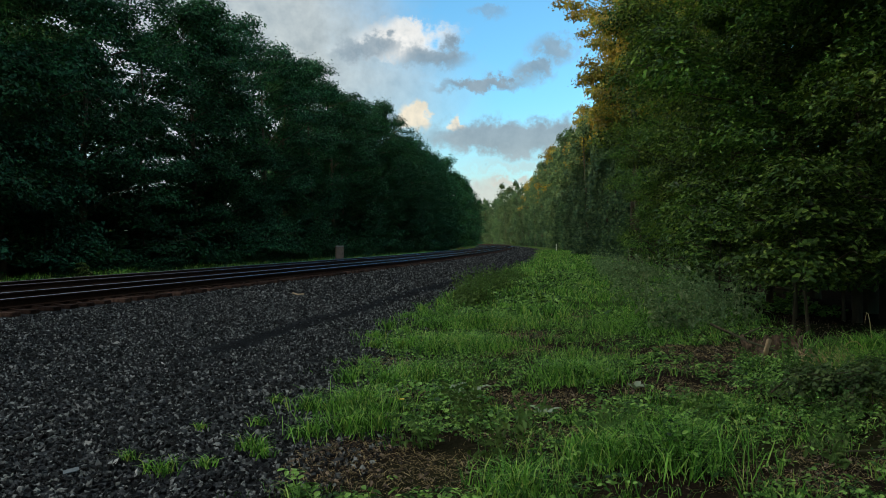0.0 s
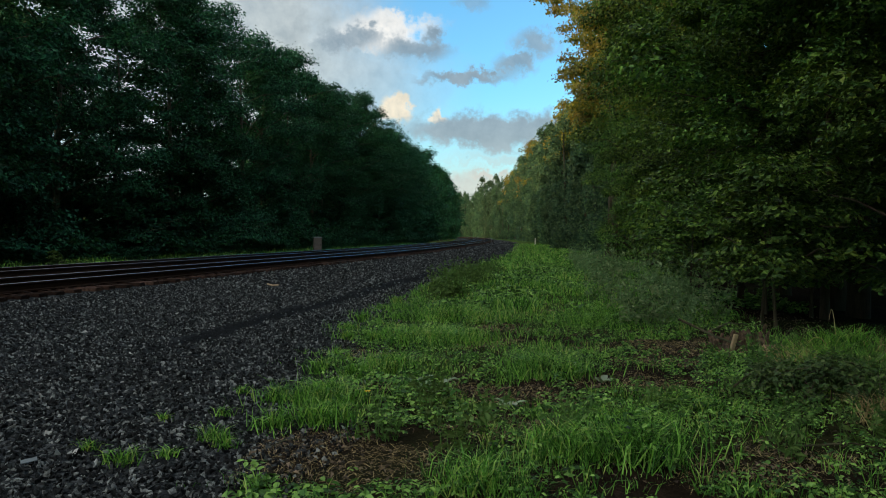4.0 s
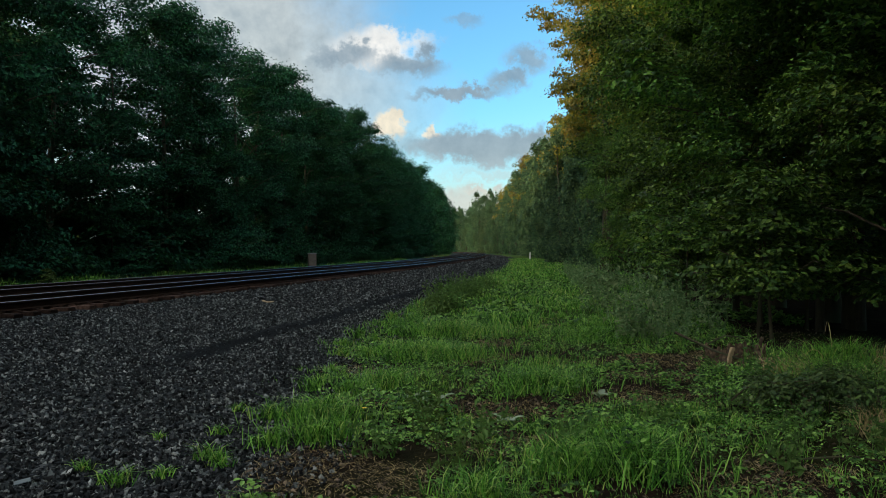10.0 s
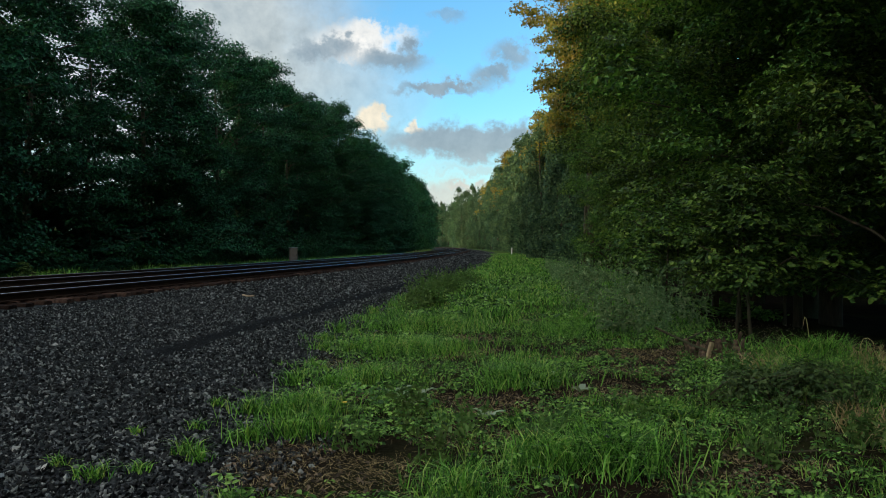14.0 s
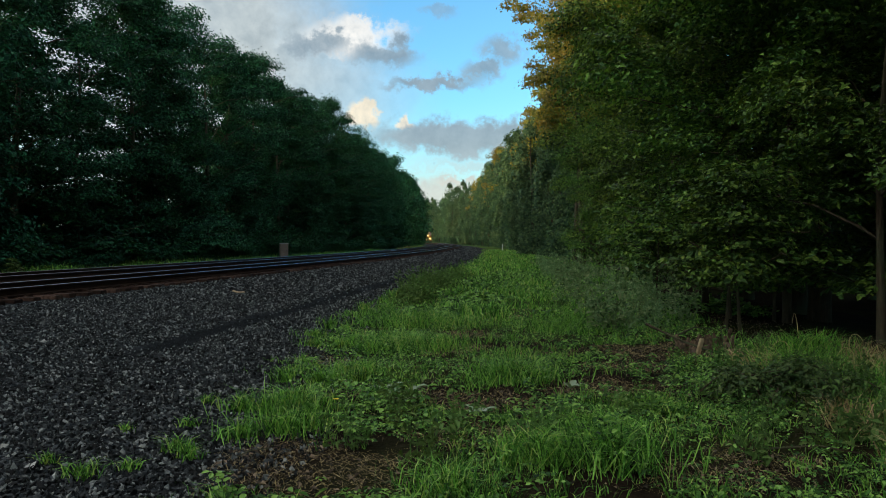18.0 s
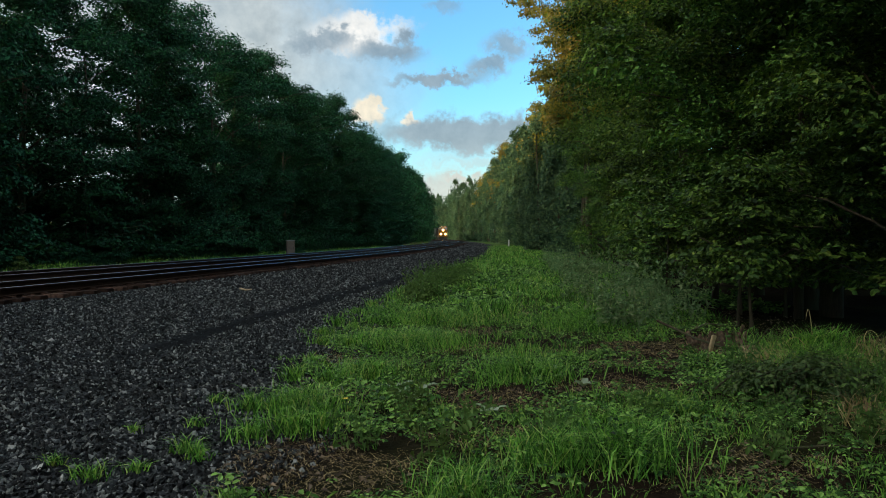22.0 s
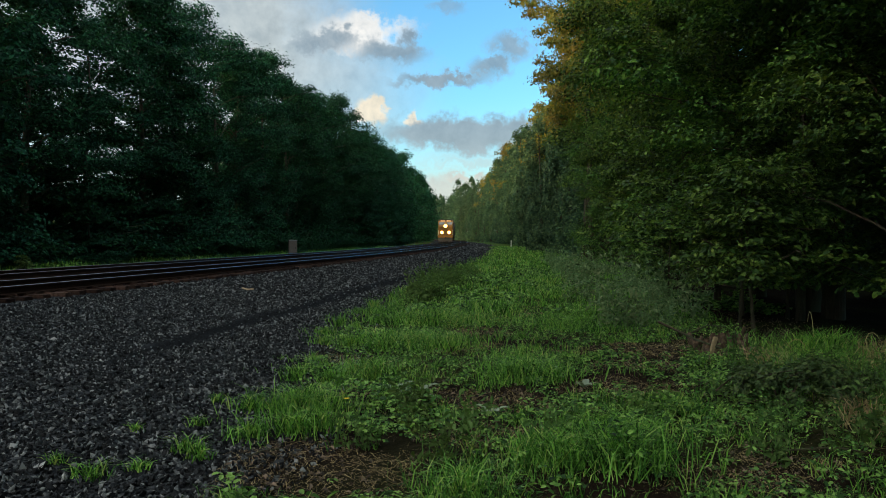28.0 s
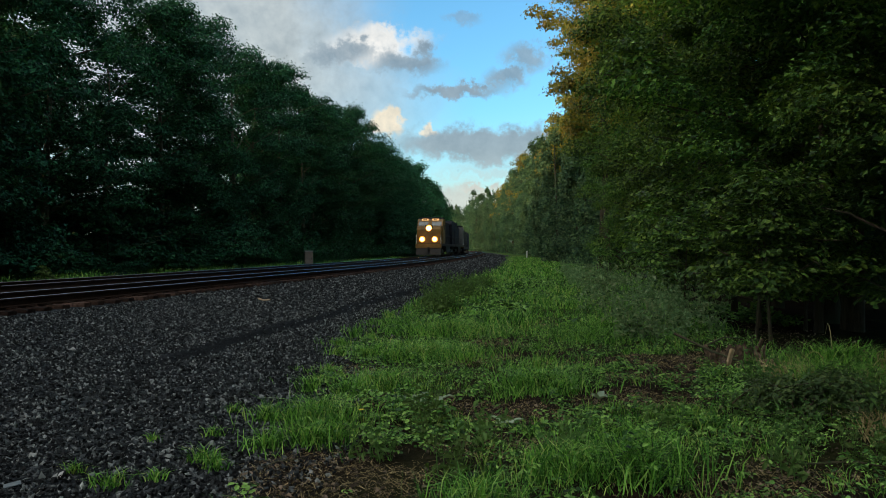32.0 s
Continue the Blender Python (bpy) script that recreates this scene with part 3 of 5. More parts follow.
def leaf_cloud(c, normal, length, width, fold=0.25):
    """Leaves: pointed, folded along the middle rib; four corners each."""
    u, w = frames_of(normal)
    n = normal
    L, B = np.asarray(length)[:, None], np.asarray(width)[:, None]
    v = np.stack([c - u * L * 0.5, c - w * B * 0.5 + n * B * fold - u * L * 0.06, c + u * L * 0.5 - n * L * 0.12, c + w * B * 0.5 + n * B * fold - u * L * 0.06], 1)
    k = 4 * np.arange(len(c))[:, None]
    f = np.concatenate([k + [[0, 1, 2]], k + [[0, 2, 3]]], 0)
    return v.reshape(-1, 3), f


def oval_cloud(c, normal, length, width, fold=0.12):
    """Rounder leaves of six corners."""
    u, w = frames_of(normal)
    n = normal
    L, B = np.asarray(length)[:, None], np.asarray(width)[:, None]
    v = np.stack([c - u * L * 0.5, c - w * B * 0.46 + n * B * fold - u * L * 0.2, c - w * B * 0.40 + n * B * fold + u * L * 0.22, c + u * L * 0.5 - n * L * 0.10,
                  c + w * B * 0.40 + n * B * fold + u * L * 0.22, c + w * B * 0.46 + n * B * fold - u * L * 0.2], 1)
    k = 6 * np.arange(len(c))[:, None]
    f = np.concatenate([k + [[0, 1, 2]], k + [[0, 2, 3]], k + [[0, 3, 4]], k + [[0, 4, 5]]], 0)
    return v.reshape(-1, 3), f


def blade_cloud(x, y, z, h, w, lean):
    """Grass blades: five corners each, bent over."""
    n = len(x)
    a, b = RNG.uniform(0, 2 * np.pi, n), RNG.uniform(0, 2 * np.pi, n)
    side = np.stack([np.cos(a), np.sin(a), np.zeros(n)], 1) * w[:, None] * 0.5
    tip = np.stack([np.cos(b), np.sin(b), np.zeros(n)], 1) * (h * lean)[:, None]
    p = np.stack([x, y, z - 0.01], 1)
    up = np.zeros((n, 3))
    up[:, 2] = h
    v = np.stack([p - side, p + side, p + up * 0.62 + tip * 0.32 - side * 0.8, p + up * 0.62 + tip * 0.32 + side * 0.8, p + up * (1 - 0.25 * lean[:, None]) + tip], 1)
    k = 5 * np.arange(n)[:, None]
    f = np.concatenate([k + [[0, 1, 3]], k + [[0, 3, 2]], k + [[2, 3, 4]]], 0)
    return v.reshape(-1, 3), f


def joined(pairs):
    vs, fs, k = [], [], 0
    for v, f in pairs:
        vs.append(v)
        fs.append(f + k)
        k += len(v)
    return np.concatenate(vs), np.concatenate(fs)


BARE = [(1.95, 16.0, 0.7), (0.63, 7.5, 0.55), (1.92, 8.0, 0.5), (3.2, 10.9, 0.7), (1.95, 5.1, 0.30), (0.45, 11.4, 0.45), (2.45, 5.45, 0.30), (-1.25, 10.0, 0.4),
        (-0.95, 7.9, 0.38), (-1.1, 5.5, 0.42), (-0.3, 5.2, 0.34), (0.5, 6.0, 0.35), (-0.75, 4.95, 0.42), (-1.25, 5.2, 0.35), (1.0, 13.0, 0.4), (2.6, 9.4, 0.35), (-1.3, 6.6, 0.3)]
CLUMPS = [(1.06, 8.7, 0.40, 0.32), (1.3, 8.5, 0.3, 0.26), (3.2, 14.9, 0.8, 0.3), (2.7, 13.6, 0.7, 0.28), (0.85, 5.3, 0.35, 0.30), (1.35, 5.3, 0.4, 0.34), (-1.1, 6.85, 0.4, 0.34),
          (-0.6, 8.6, 0.4, 0.30), (1.5, 6.1, 0.35, 0.26), (4.4, 8.6, 0.5, 0.42), (3.9, 7.4, 0.5, 0.36), (5.0, 9.6, 0.5, 0.5), (-0.2, 11.5, 0.8, 0.3),
          (0.1, 14.2, 0.8, 0.3), (4.4, 7.0, 0.4, 0.45), (2.2, 7.0, 0.35, 0.2), (0.2, 4.6, 0.25, 0.28), (-2.2, 5.05, 0.10, 0.16), (-2.55, 5.3, 0.08, 0.12), (-1.75, 5.6, 0.12, 0.18),
          (-1.9, 6.4, 0.08, 0.12), (-2.35, 6.2, 0.06, 0.10), (-2.0, 7.3, 0.08, 0.12), (-1.95, 5.2, 0.07, 0.12),
          (-1.4, 6.0, 0.14, 0.22), (-1.1, 6.1, 0.2, 0.26), (-0.9, 6.25, 0.2, 0.24), (-1.62, 5.45, 0.10, 0.16), (-1.62, 7.1, 0.16, 0.22)]


def bare(x, y):
    """1 on the worn brown patches."""
    r = np.zeros_like(x)
    for cx, cy, s in BARE:
        d = np.hypot((x - cx) / 1.35, y - cy) / (s * 0.95) + (value_noise(x, y, 0.3, 31) - 0.5) * 1.2
        r = np.maximum(r, np.clip(1.4 - d, 0, 1))
    return r


def tufts(n, y0, y1, x0, x1, per, h0, h1, w0, w1, spread, keep_fn):
    """Tufts of blades: centres kept by a rule, blades gathered round each."""
    y = y0 + (y1 - y0) * RNG.random(n) ** 1.3
    x = x0 + (x1 - x0) * RNG.random(n)
    if x1 > 20:
        x = line_x(y) + 5 + (x - x0) / (x1 - x0) * np.interp(y, [0, 30, 120], [13, 11, 10])
    q = x - line_x(y)
    ok = (q > grass_edge(y) + RNG.normal(0, 0.22, n) + (value_noise(x, y, 0.7, 44) - 0.5) * 0.9) & keep_fn(x, y) & (x < wood_line(y) + RNG.normal(0, 0.3, n))
    x, y = x[ok], y[ok]
    hh = RNG.uniform(h0, h1, len(x))
    x, y, hh = np.repeat(x, per), np.repeat(y, per), np.repeat(hh, per)
    x = x + RNG.normal(0, spread, len(x))
    y = y + RNG.normal(0, spread, len(x))
    h = hh * RNG.uniform(0.5, 1.15, len(x))
    return blade_cloud(x, y, land_z(x, y), h, RNG.uniform(w0, w1, len(x)), RNG.uniform(0.2, 1.5, len(x)))


def make_grass():
    lush = lambda x, y: (RNG.random(len(x)) < 0.75 * np.clip(2.2 * value_noise(x, y, 0.6, 41) - 0.75, 0.06, 1)) & (RNG.random(len(x)) > bare(x, y) * 2.0)
    thin = lambda x, y: (RNG.random(len(x)) > bare(x, y) * 1.6) & (RNG.random(len(x)) < value_noise(x, y, 0.4, 47))
    edge = lambda x, y: (np.abs(x - line_x(y) - grass_edge(y) - 0.6) < 0.9) & (value_noise(x, y, 0.5, 42) > 0.5) & (RNG.random(len(x)) > bare(x, y) * 2) & (y > 6)
    right = lambda x, y: (x - 3.0 - 0.14 * y > 0) & (x - 3.0 - 0.14 * y < 2.6)
    pairs = [tufts(6400, 3, 16, -4, 7, 15, 0.06, 0.25, 0.004, 0.010, 0.035, lush),
             tufts(4200, 3, 16, -4, 7, 5, 0.05, 0.16, 0.004, 0.009, 0.05, thin),
             tufts(950, 3, 22, -4, 7, 12, 0.10, 0.30, 0.006, 0.013, 0.06, edge),
             tufts(1300, 4, 11, 2.5, 7, 16, 0.18, 0.42, 0.008, 0.016, 0.07, right),
             tufts(7000, 14, 40, 0, 30, 6, 0.06, 0.16, 0.012, 0.022, 0.10, lambda x, y: RNG.random(len(x)) > bare(x, y) * 1.6),
             tufts(5000, 14, 45, 0, 30, 9, 0.16, 0.38, 0.014, 0.026, 0.09, lambda x, y: value_noise(x, y, 1.3, 43) > 0.58),
             tufts(9000, 38, 130, 0, 30, 4, 0.12, 0.26, 0.04, 0.07, 0.25, lambda x, y: np.ones(len(x), bool))]
    # thick tussocks
    fringe = []
    for cy in np.arange(7.0, 24, 0.17):
        cy = cy + RNG.uniform(-0.2, 0.2)
        fringe.append((float(line_x(cy) + grass_edge(cy)) + RNG.normal(0.25, 0.28), cy, RNG.uniform(0.06, 0.18), RNG.uniform(0.10, 0.32)))
    fringe = [c for c in fringe if value_noise(np.array(c[0]), np.array(c[1]), 0.45, 48) > 0.42]
    for cx, cy, r, h in CLUMPS + fringe:
        n = int(900 * r * r / 0.16) + 30
        d, a = np.abs(RNG.normal(0, 0.5, n)) * r, RNG.uniform(0, 6.283, n)
        x, y = cx + d * np.cos(a) * 1.3, cy + d * np.sin(a)
        pairs.append(blade_cloud(x, y, land_z(x, y), h * RNG.uniform(0.45, 1.1, n), RNG.uniform(0.006, 0.013, n), RNG.uniform(0.25, 1.5, n)))
    # a strip of grass beyond the far track
    m = 18000
    y = 12 + 90 * RNG.random(m) ** 1.4
    q = RNG.uniform(-12.0, -7.6, m)
    x = line_x(y) + q
    pairs.append(blade_cloud(x, y, land_z(x, y), RNG.uniform(0.12, 0.5, m) * (0.5 + value_noise(x, y, 1.5, 45)), RNG.uniform(0.015, 0.035, m), RNG.uniform(0.1, 0.6, m)))
    ob = part("grass", mesh_of("grass", *joined(pairs)), GRASS)
    tagged(ob, "bright green tufted grass on the verge", "grass", kind="stuff")
    # dry stalks on the worn patches and in the tall fringe
    n = 120000
    x, y = RNG.uniform(-3, 6.5, n), 3 + 15 * RNG.random(n)
    ok = (RNG.random(n) < bare(x, y) * 1.6) | (RNG.random(n) < 0.12 * value_noise(x, y, 0.9, 52))
    ok &= x - line_x(y) > grass_edge(y)
    x, y = x[ok], y[ok]
    p1 = blade_cloud(x, y, land_z(x, y) + 0.005, RNG.uniform(0.012, 0.05, len(x)), RNG.uniform(0.002, 0.005, len(x)), RNG.uniform(2.0, 8.0, len(x)))
    x, y = RNG.uniform(2.6, 6.0, 9500), RNG.uniform(4.5, 10, 9500)
    ok = (x - 2.5 - 0.15 * y > 0) & (value_noise(x, y, 0.7, 51) > 0.44)
    x, y = x[ok], y[ok]
    p2 = blade_cloud(x, y, land_z(x, y), RNG.uniform(0.18, 0.42, len(x)), RNG.uniform(0.005, 0.012, len(x)), RNG.uniform(0.4, 1.7, len(x)))
    ob = part("dry_grass", mesh_of("dry_grass", *joined([p1, p2])), STRAW)
    tagged(ob, "dry straw-coloured stalks lying on bare patches", "dry grass", kind="stuff")
    # dead leaves
    n = 40000
    x, y = RNG.uniform(-3, 7, n), 3 + 12 * RNG.random(n)
    ok = (RNG.random(n) < bare(x, y) * 0.9 + 0.12) & (x - line_x(y) > grass_edge(y))
    x, y = x[ok], y[ok]
    nn = RNG.normal(0, 0.5, (len(x), 3)) + (0, 0, 1)
    nn /= np.linalg.norm(nn, axis=1)[:, None]
    L = RNG.uniform(0.015, 0.06, len(x))
    ob = part("leaf_litter", mesh_of("leaf_litter", *leaf_cloud(np.stack([x, y, land_z(x, y) + 0.02], 1), nn, L, L * RNG.uniform(0.2, 0.6, len(x)), 0.5)), LITTER)
    tagged(ob, "brown dead leaves and mulch on bare soil", "leaf litter", kind="stuff")


def make_low_plants():
    """Small broad leaves close to the ground, in patches."""
    n = 30000
    x, y = RNG.uniform(-3, 6.5, n), 3 + 14 * RNG.random(n) ** 1.15
    ok = (value_noise(x, y, 0.8, 61) + 0.5 * value_noise(x, y, 0.28, 62) > 0.58) & (RNG.random(n) > bare(x, y) * 2.4) & (x - line_x(y) > grass_edge(y) + 0.15) & (x < wood_line(y))
    x, y = x[ok], y[ok]
    mound = 0.03 + 0.26 * np.clip(value_noise(x, y, 0.33, 66) * 1.5 - 0.35, 0, 1) * (0.4 + value_noise(x, y, 1.3, 64))
    hz = mound * RNG.uniform(0.25, 1.1, len(x))
    L = RNG.uniform(0.02, 0.05, len(x)) * (0.6 + 0.8 * value_noise(x, y, 1.1, 67))
    turn = RNG.uniform(0, 6.28, len(x))
    cs, ns, ls = [], [], []
    for k in range(5):          # sprigs of five leaves
        a = turn + k * 1.2566
        cs.append(np.stack([x + np.cos(a) * L * 0.75, y + np.sin(a) * L * 0.75, land_z(x, y) + hz + RNG.normal(0, 0.012, len(x))], 1))
        nn = np.stack([np.cos(a) * 0.45, np.sin(a) * 0.45, np.ones(len(x))], 1) + RNG.normal(0, 0.25, (len(x), 3))
        ns.append(nn / np.linalg.norm(nn, axis=1)[:, None])
        ls.append(L * RNG.uniform(0.7, 1.2, len(x)))
    c, nn, L = np.concatenate(cs), np.concatenate(ns), np.concatenate(ls)
    near = oval_cloud(c, nn, L, L * RNG.uniform(0.5, 0.8, len(L)))
    y = 15 + 22 * RNG.random(24000) ** 1.3
    x = line_x(y) + grass_edge(y) + 0.5 + RNG.uniform(0, 8, 24000)
    ok = value_noise(x, y, 1.4, 68) > 0.5
    x, y = x[ok], y[ok]
    nn = RNG.normal(0, 0.42, (len(x), 3)) + (0, 0, 1)
    nn /= np.linalg.norm(nn, axis=1)[:, None]
    L = RNG.uniform(0.06, 0.14, len(x))
    c = np.stack([x, y, land_z(x, y) + RNG.uniform(0.04, 0.30, len(x)) * value_noise(x, y, 0.8, 69)], 1)
    far = oval_cloud(c, nn, L, L * 0.7)
    ob = part("low_plants", mesh_of("low_plants", *joined([near, far])), LEAF_CLOVER)
    tagged(ob, "low broad-leaved green weeds between grass tufts", "weeds", kind="stuff")


make_grass()
make_low_plants()


def make_ground_behind():
    """The same growth and stones carried on round and behind the eye."""
    every = lambda x, y: value_noise(x, y, 0.8, 41) > 0.4
    pairs = [tufts(3800, -9, 3.2, -4, 6, 9, 0.08, 0.24, 0.008, 0.015, 0.06, every)]
    ob = part("grass", mesh_of("grass", *joined(pairs)), GRASS)
    tagged(ob, "short green tufted grass on the verge", "grass", kind="stuff")
    n = 16000
    x, y, q = scatter(n, -9, 2.6, 1.45, 10.3)
    ok = RNG.random(n) > (q - grass_edge(y)) / 0.9
    x, y = x[ok], y[ok]
    s = RNG.uniform(0.02, 0.042, len(x))
    ob = part("ballast", mesh_of("ballast", *stone_cloud(x, y, land_z(x, y) + s * 0.3, s)), STONE)
    tagged(ob, "dark blue-grey crushed stone ballast along the track", "ballast", kind="stuff")


make_ground_behind()


# ---- trees and bushes ----
def limb_path(a, b, sag, rng):
    t = np.linspace(0, 1, 7)[:, None]
    p = np.asarray(a) * (1 - t) + np.asarray(b) * t
    p[:, 2] += sag * np.sin(np.pi * t[:, 0])
    p[1:-1] += rng.normal(0, 0.05, (5, 3)) * np.linalg.norm(np.asarray(b) - a) * 0.4
    return p


def clump_leaves(rng, centres, radii, per, size, up, out_x, out_y, wide=(0.5, 0.8), droop=0.35, oval=False):
    """Leaves over the upper shell of each clump, hanging a little at its rim."""
    m = len(centres)
    count = np.maximum(6, (per * (radii[:, 0] / radii[:, 0].mean()) ** 2 * rng.uniform(0.7, 1.25, m)).astype(int))
    idx = np.repeat(np.arange(m), count)
    n = len(idx)
    d = rng.normal(size=(n, 3))
    d /= np.linalg.norm(d, axis=1)[:, None]
    d[:, 2] = np.where(d[:, 2] < 0, d[:, 2] * 0.45, d[:, 2])
    r = rng.random(n) ** 0.24 * (1 + 0.22 * rng.normal(size=n).clip(-1, 1.9))
    c = centres[idx] + d * r[:, None] * radii[idx]
    rim = np.hypot(d[:, 0], d[:, 1]) * r
    c[:, 2] -= droop * rim ** 2 * radii[idx, 2]
    away = np.stack([out_x[idx], out_y[idx], np.zeros(n)], 1)
    nn = d * 0.55 + away * 0.25 + rng.normal(0, 0.34, (n, 3)) + (0, 0, up)
    nn /= np.linalg.norm(nn, axis=1)[:, None]
    L = size * rng.uniform(0.6, 1.35, n)
    return (oval_cloud if oval else leaf_cloud)(c, nn, L, L * rng.uniform(*wide, n))


def build_tree(seed, height, base, radius, boughs, sprays, per, size, leaf, bark, trunk_r, label, name="tree", group="", lean=(0, 0), round_=0.5, flat=(0.4, 0.6),
               up=0.8, clump=(0.24, 0.40), skirt=0.0, limbs=10, oval=False, core=0.35, droop=0.35):
    """A tapered trunk with boughs round it; each bough carries sprays of leaves, with gaps between the boughs."""
    rng = np.random.default_rng(seed)
    top = tagged(new(name), label, "tree" if name == "tree" else name.replace("_", " "), group)
    t = np.linspace(0, 1, 9)
    bend = rng.normal(0, 0.25, (9, 2)).cumsum(0) * 0.3 * min(1.0, height / 10)
    tp = np.stack([lean[0] * t + bend[:, 0] * t, lean[1] * t + bend[:, 1] * t, t * height * 0.95 - 0.15], 1)
    tr = trunk_r * (1 - 0.85 * t) * np.where(t < 0.06, 1.35, 1.0)
    part("trunk", mesh_of("trunk", *tube(tp, tr, 10), True), bark, top)
    cc, rad, ox, oy = [], [], [], []
    for j in range(boughs):
        k = (j + rng.uniform(0.1, 0.9)) / boughs
        z = base + (height - base) * k
        if rng.random() < skirt:
            z = rng.uniform(0.5, base + 0.8)
            k = 0.1
        ang = 2.39996 * j + rng.uniform(-0.5, 0.5)
        egg = math.sin(math.pi * min(0.97, max(0.14, k * 0.84 + 0.14))) ** round_
        reach = radius * egg * rng.uniform(0.6, 1.2)
        cx, cy = np.interp(z, tp[:, 2], tp[:, 0]), np.interp(z, tp[:, 2], tp[:, 1])
        ca, sa = math.cos(ang), math.sin(ang)
        za = max(0.4, z - reach * rng.uniform(0.25, 0.7))
        foot = np.array((np.interp(za, tp[:, 2], tp[:, 0]), np.interp(za, tp[:, 2], tp[:, 1]), za))
        tip = np.array((cx + reach * ca, cy + reach * sa, z))
        if j % max(1, boughs // limbs) == 0:
            r0 = np.interp(za, tp[:, 2], tr) * 0.45
            part("limb", mesh_of("limb", *tube(limb_path(foot, tip, reach * 0.10, rng), np.linspace(r0, 0.012, 7), 6), True), bark, top)
        for i in range(sprays):
            u = core + (1.0 - core) * (i + rng.random()) / sprays
            side = rng.normal(0, 0.26) * reach * (0.4 + u)
            p = foot * (1 - u) + tip * u
            cc.append((p[0] - sa * side, p[1] + ca * side, p[2] + rng.normal(0.04, 0.10) * reach))
            rad.append(radius * rng.uniform(*clump) * (1.15 - 0.35 * u))
            ox.append(ca)
            oy.append(sa)
    cc, rad = np.array(cc), np.array(rad)
    radii = np.stack([rad, rad, rad * rng.uniform(*flat, len(rad))], 1)
    part("crown", mesh_of("crown", *clump_leaves(rng, cc, radii, per, size, up, np.array(ox), np.array(oy), droop=droop, oval=oval)), leaf, top)
    return top


def plant(proto, used, x, y, turn, scale=1.0, z=None):
    """First use moves the pattern itself; further ones are copies."""
    m = pose(x, y, float(land_z(x, y)) if z is None else z, 0, 0, turn)
    if proto not in used:
        used.add(proto)
        ob = proto
    else:
        ob = copy_thing(proto, Matrix())
    ob.scale = (scale, scale, scale)
    ob.matrix_basis = m @ Matrix.Diagonal((scale, scale, scale, 1))
    return ob


def make_woods():
    used = set()
    near = [build_tree(100 + i, h, b, r, n, 5, 520, 0.125, LEAF_EAST, BARK_BROWN, 0.20, lab, lean=(-0.6, 0), round_=0.4, limbs=12, flat=(0.6, 1.0), clump=(0.18, 0.33), skirt=0.12, core=0.5, up=0.6)
            for i, (h, b, r, n, lab) in enumerate(((21, 2.2, 3.9, 17, "tall broadleaf tree with dense dark green leaves"), (17, 1.6, 3.5, 15, "leafy broadleaf tree with low hanging branches"),
                                                   (23, 3.0, 4.1, 18, "tall dense broadleaf tree at the wood's edge")))]
    far = [build_tree(200 + i, h, b, r, 13, 4, 120, 0.36, LEAF_FAR_HAZE, BARK_BROWN, 0.22, "tall vine-hung broadleaf tree in the distant wood's edge", lean=(-0.8, 0), round_=0.35, limbs=4, flat=(1.0, 2.4),
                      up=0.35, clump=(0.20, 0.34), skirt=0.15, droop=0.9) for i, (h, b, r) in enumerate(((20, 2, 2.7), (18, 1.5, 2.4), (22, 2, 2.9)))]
    # these two stand in for sunlit crown tops above the green row
    gold = build_tree(230, 21, 9, 3.8, 16, 5, 90, 0.36, LEAF_SUNLIT, BARK_BROWN, 0.22, "tall tree with leaves coloured as lit by evening sun", lean=(-0.8, 0), up=0.15, flat=(0.6, 1.0), limbs=5)
    gold_near = build_tree(231, 25, 9.5, 3.7, 20, 4, 280, 0.19, LEAF_SUNLIT, BARK_BROWN, 0.22, "tall tree with leaves coloured as lit by evening sun", lean=(-0.6, 0), up=0.15, flat=(0.5, 0.8), clump=(0.20, 0.34), limbs=20)
    west = [build_tree(300 + i, h, b, r, n, 5, 380, 0.165, LEAF_WEST_SHADE, BARK_DARK, 0.19, lab, lean=(0.4, 0), flat=(0.55, 0.9), clump=(0.18, 0.31), skirt=0.12, round_=0.45, limbs=14, core=0.3, up=0.6)
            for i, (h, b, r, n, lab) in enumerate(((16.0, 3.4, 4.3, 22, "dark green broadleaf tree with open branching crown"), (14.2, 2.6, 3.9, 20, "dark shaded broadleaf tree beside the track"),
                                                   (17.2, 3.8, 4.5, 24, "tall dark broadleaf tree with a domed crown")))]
    shrub = [build_tree(400 + i, h, 0.6, r, 9, 4, 110, 0.22, LEAF_WEST_SHADE, BARK_DARK, 0.06, "dark leafy bush under the western trees", "bush", limbs=3, clump=(0.24, 0.4), skirt=0.3) for i, (h, r) in enumerate(((3.6, 2.4), (5.0, 2.6)))]
    thick = [build_tree(330 + i, h, 2.4, 4.2, 15, 5, 110, 0.34, LEAF_WEST_SHADE, BARK_DARK, 0.17, "dark broadleaf tree deeper in the western wood", lean=(0.4, 0), limbs=3, flat=(0.6, 0.95), clump=(0.24, 0.38), skirt=0.2, core=0.2, up=0.6)
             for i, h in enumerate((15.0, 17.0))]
    open_tree = build_tree(340, 13.5, 3.6, 3.8, 15, 4, 260, 0.16, LEAF_WEST_SHADE, BARK_DARK, 0.15, "dark broadleaf tree with a thin see-through crown", lean=(0.3, 0), limbs=15, flat=(0.45, 0.75), clump=(0.14, 0.26), core=0.5, up=0.6)
    rnd = random.Random(5)
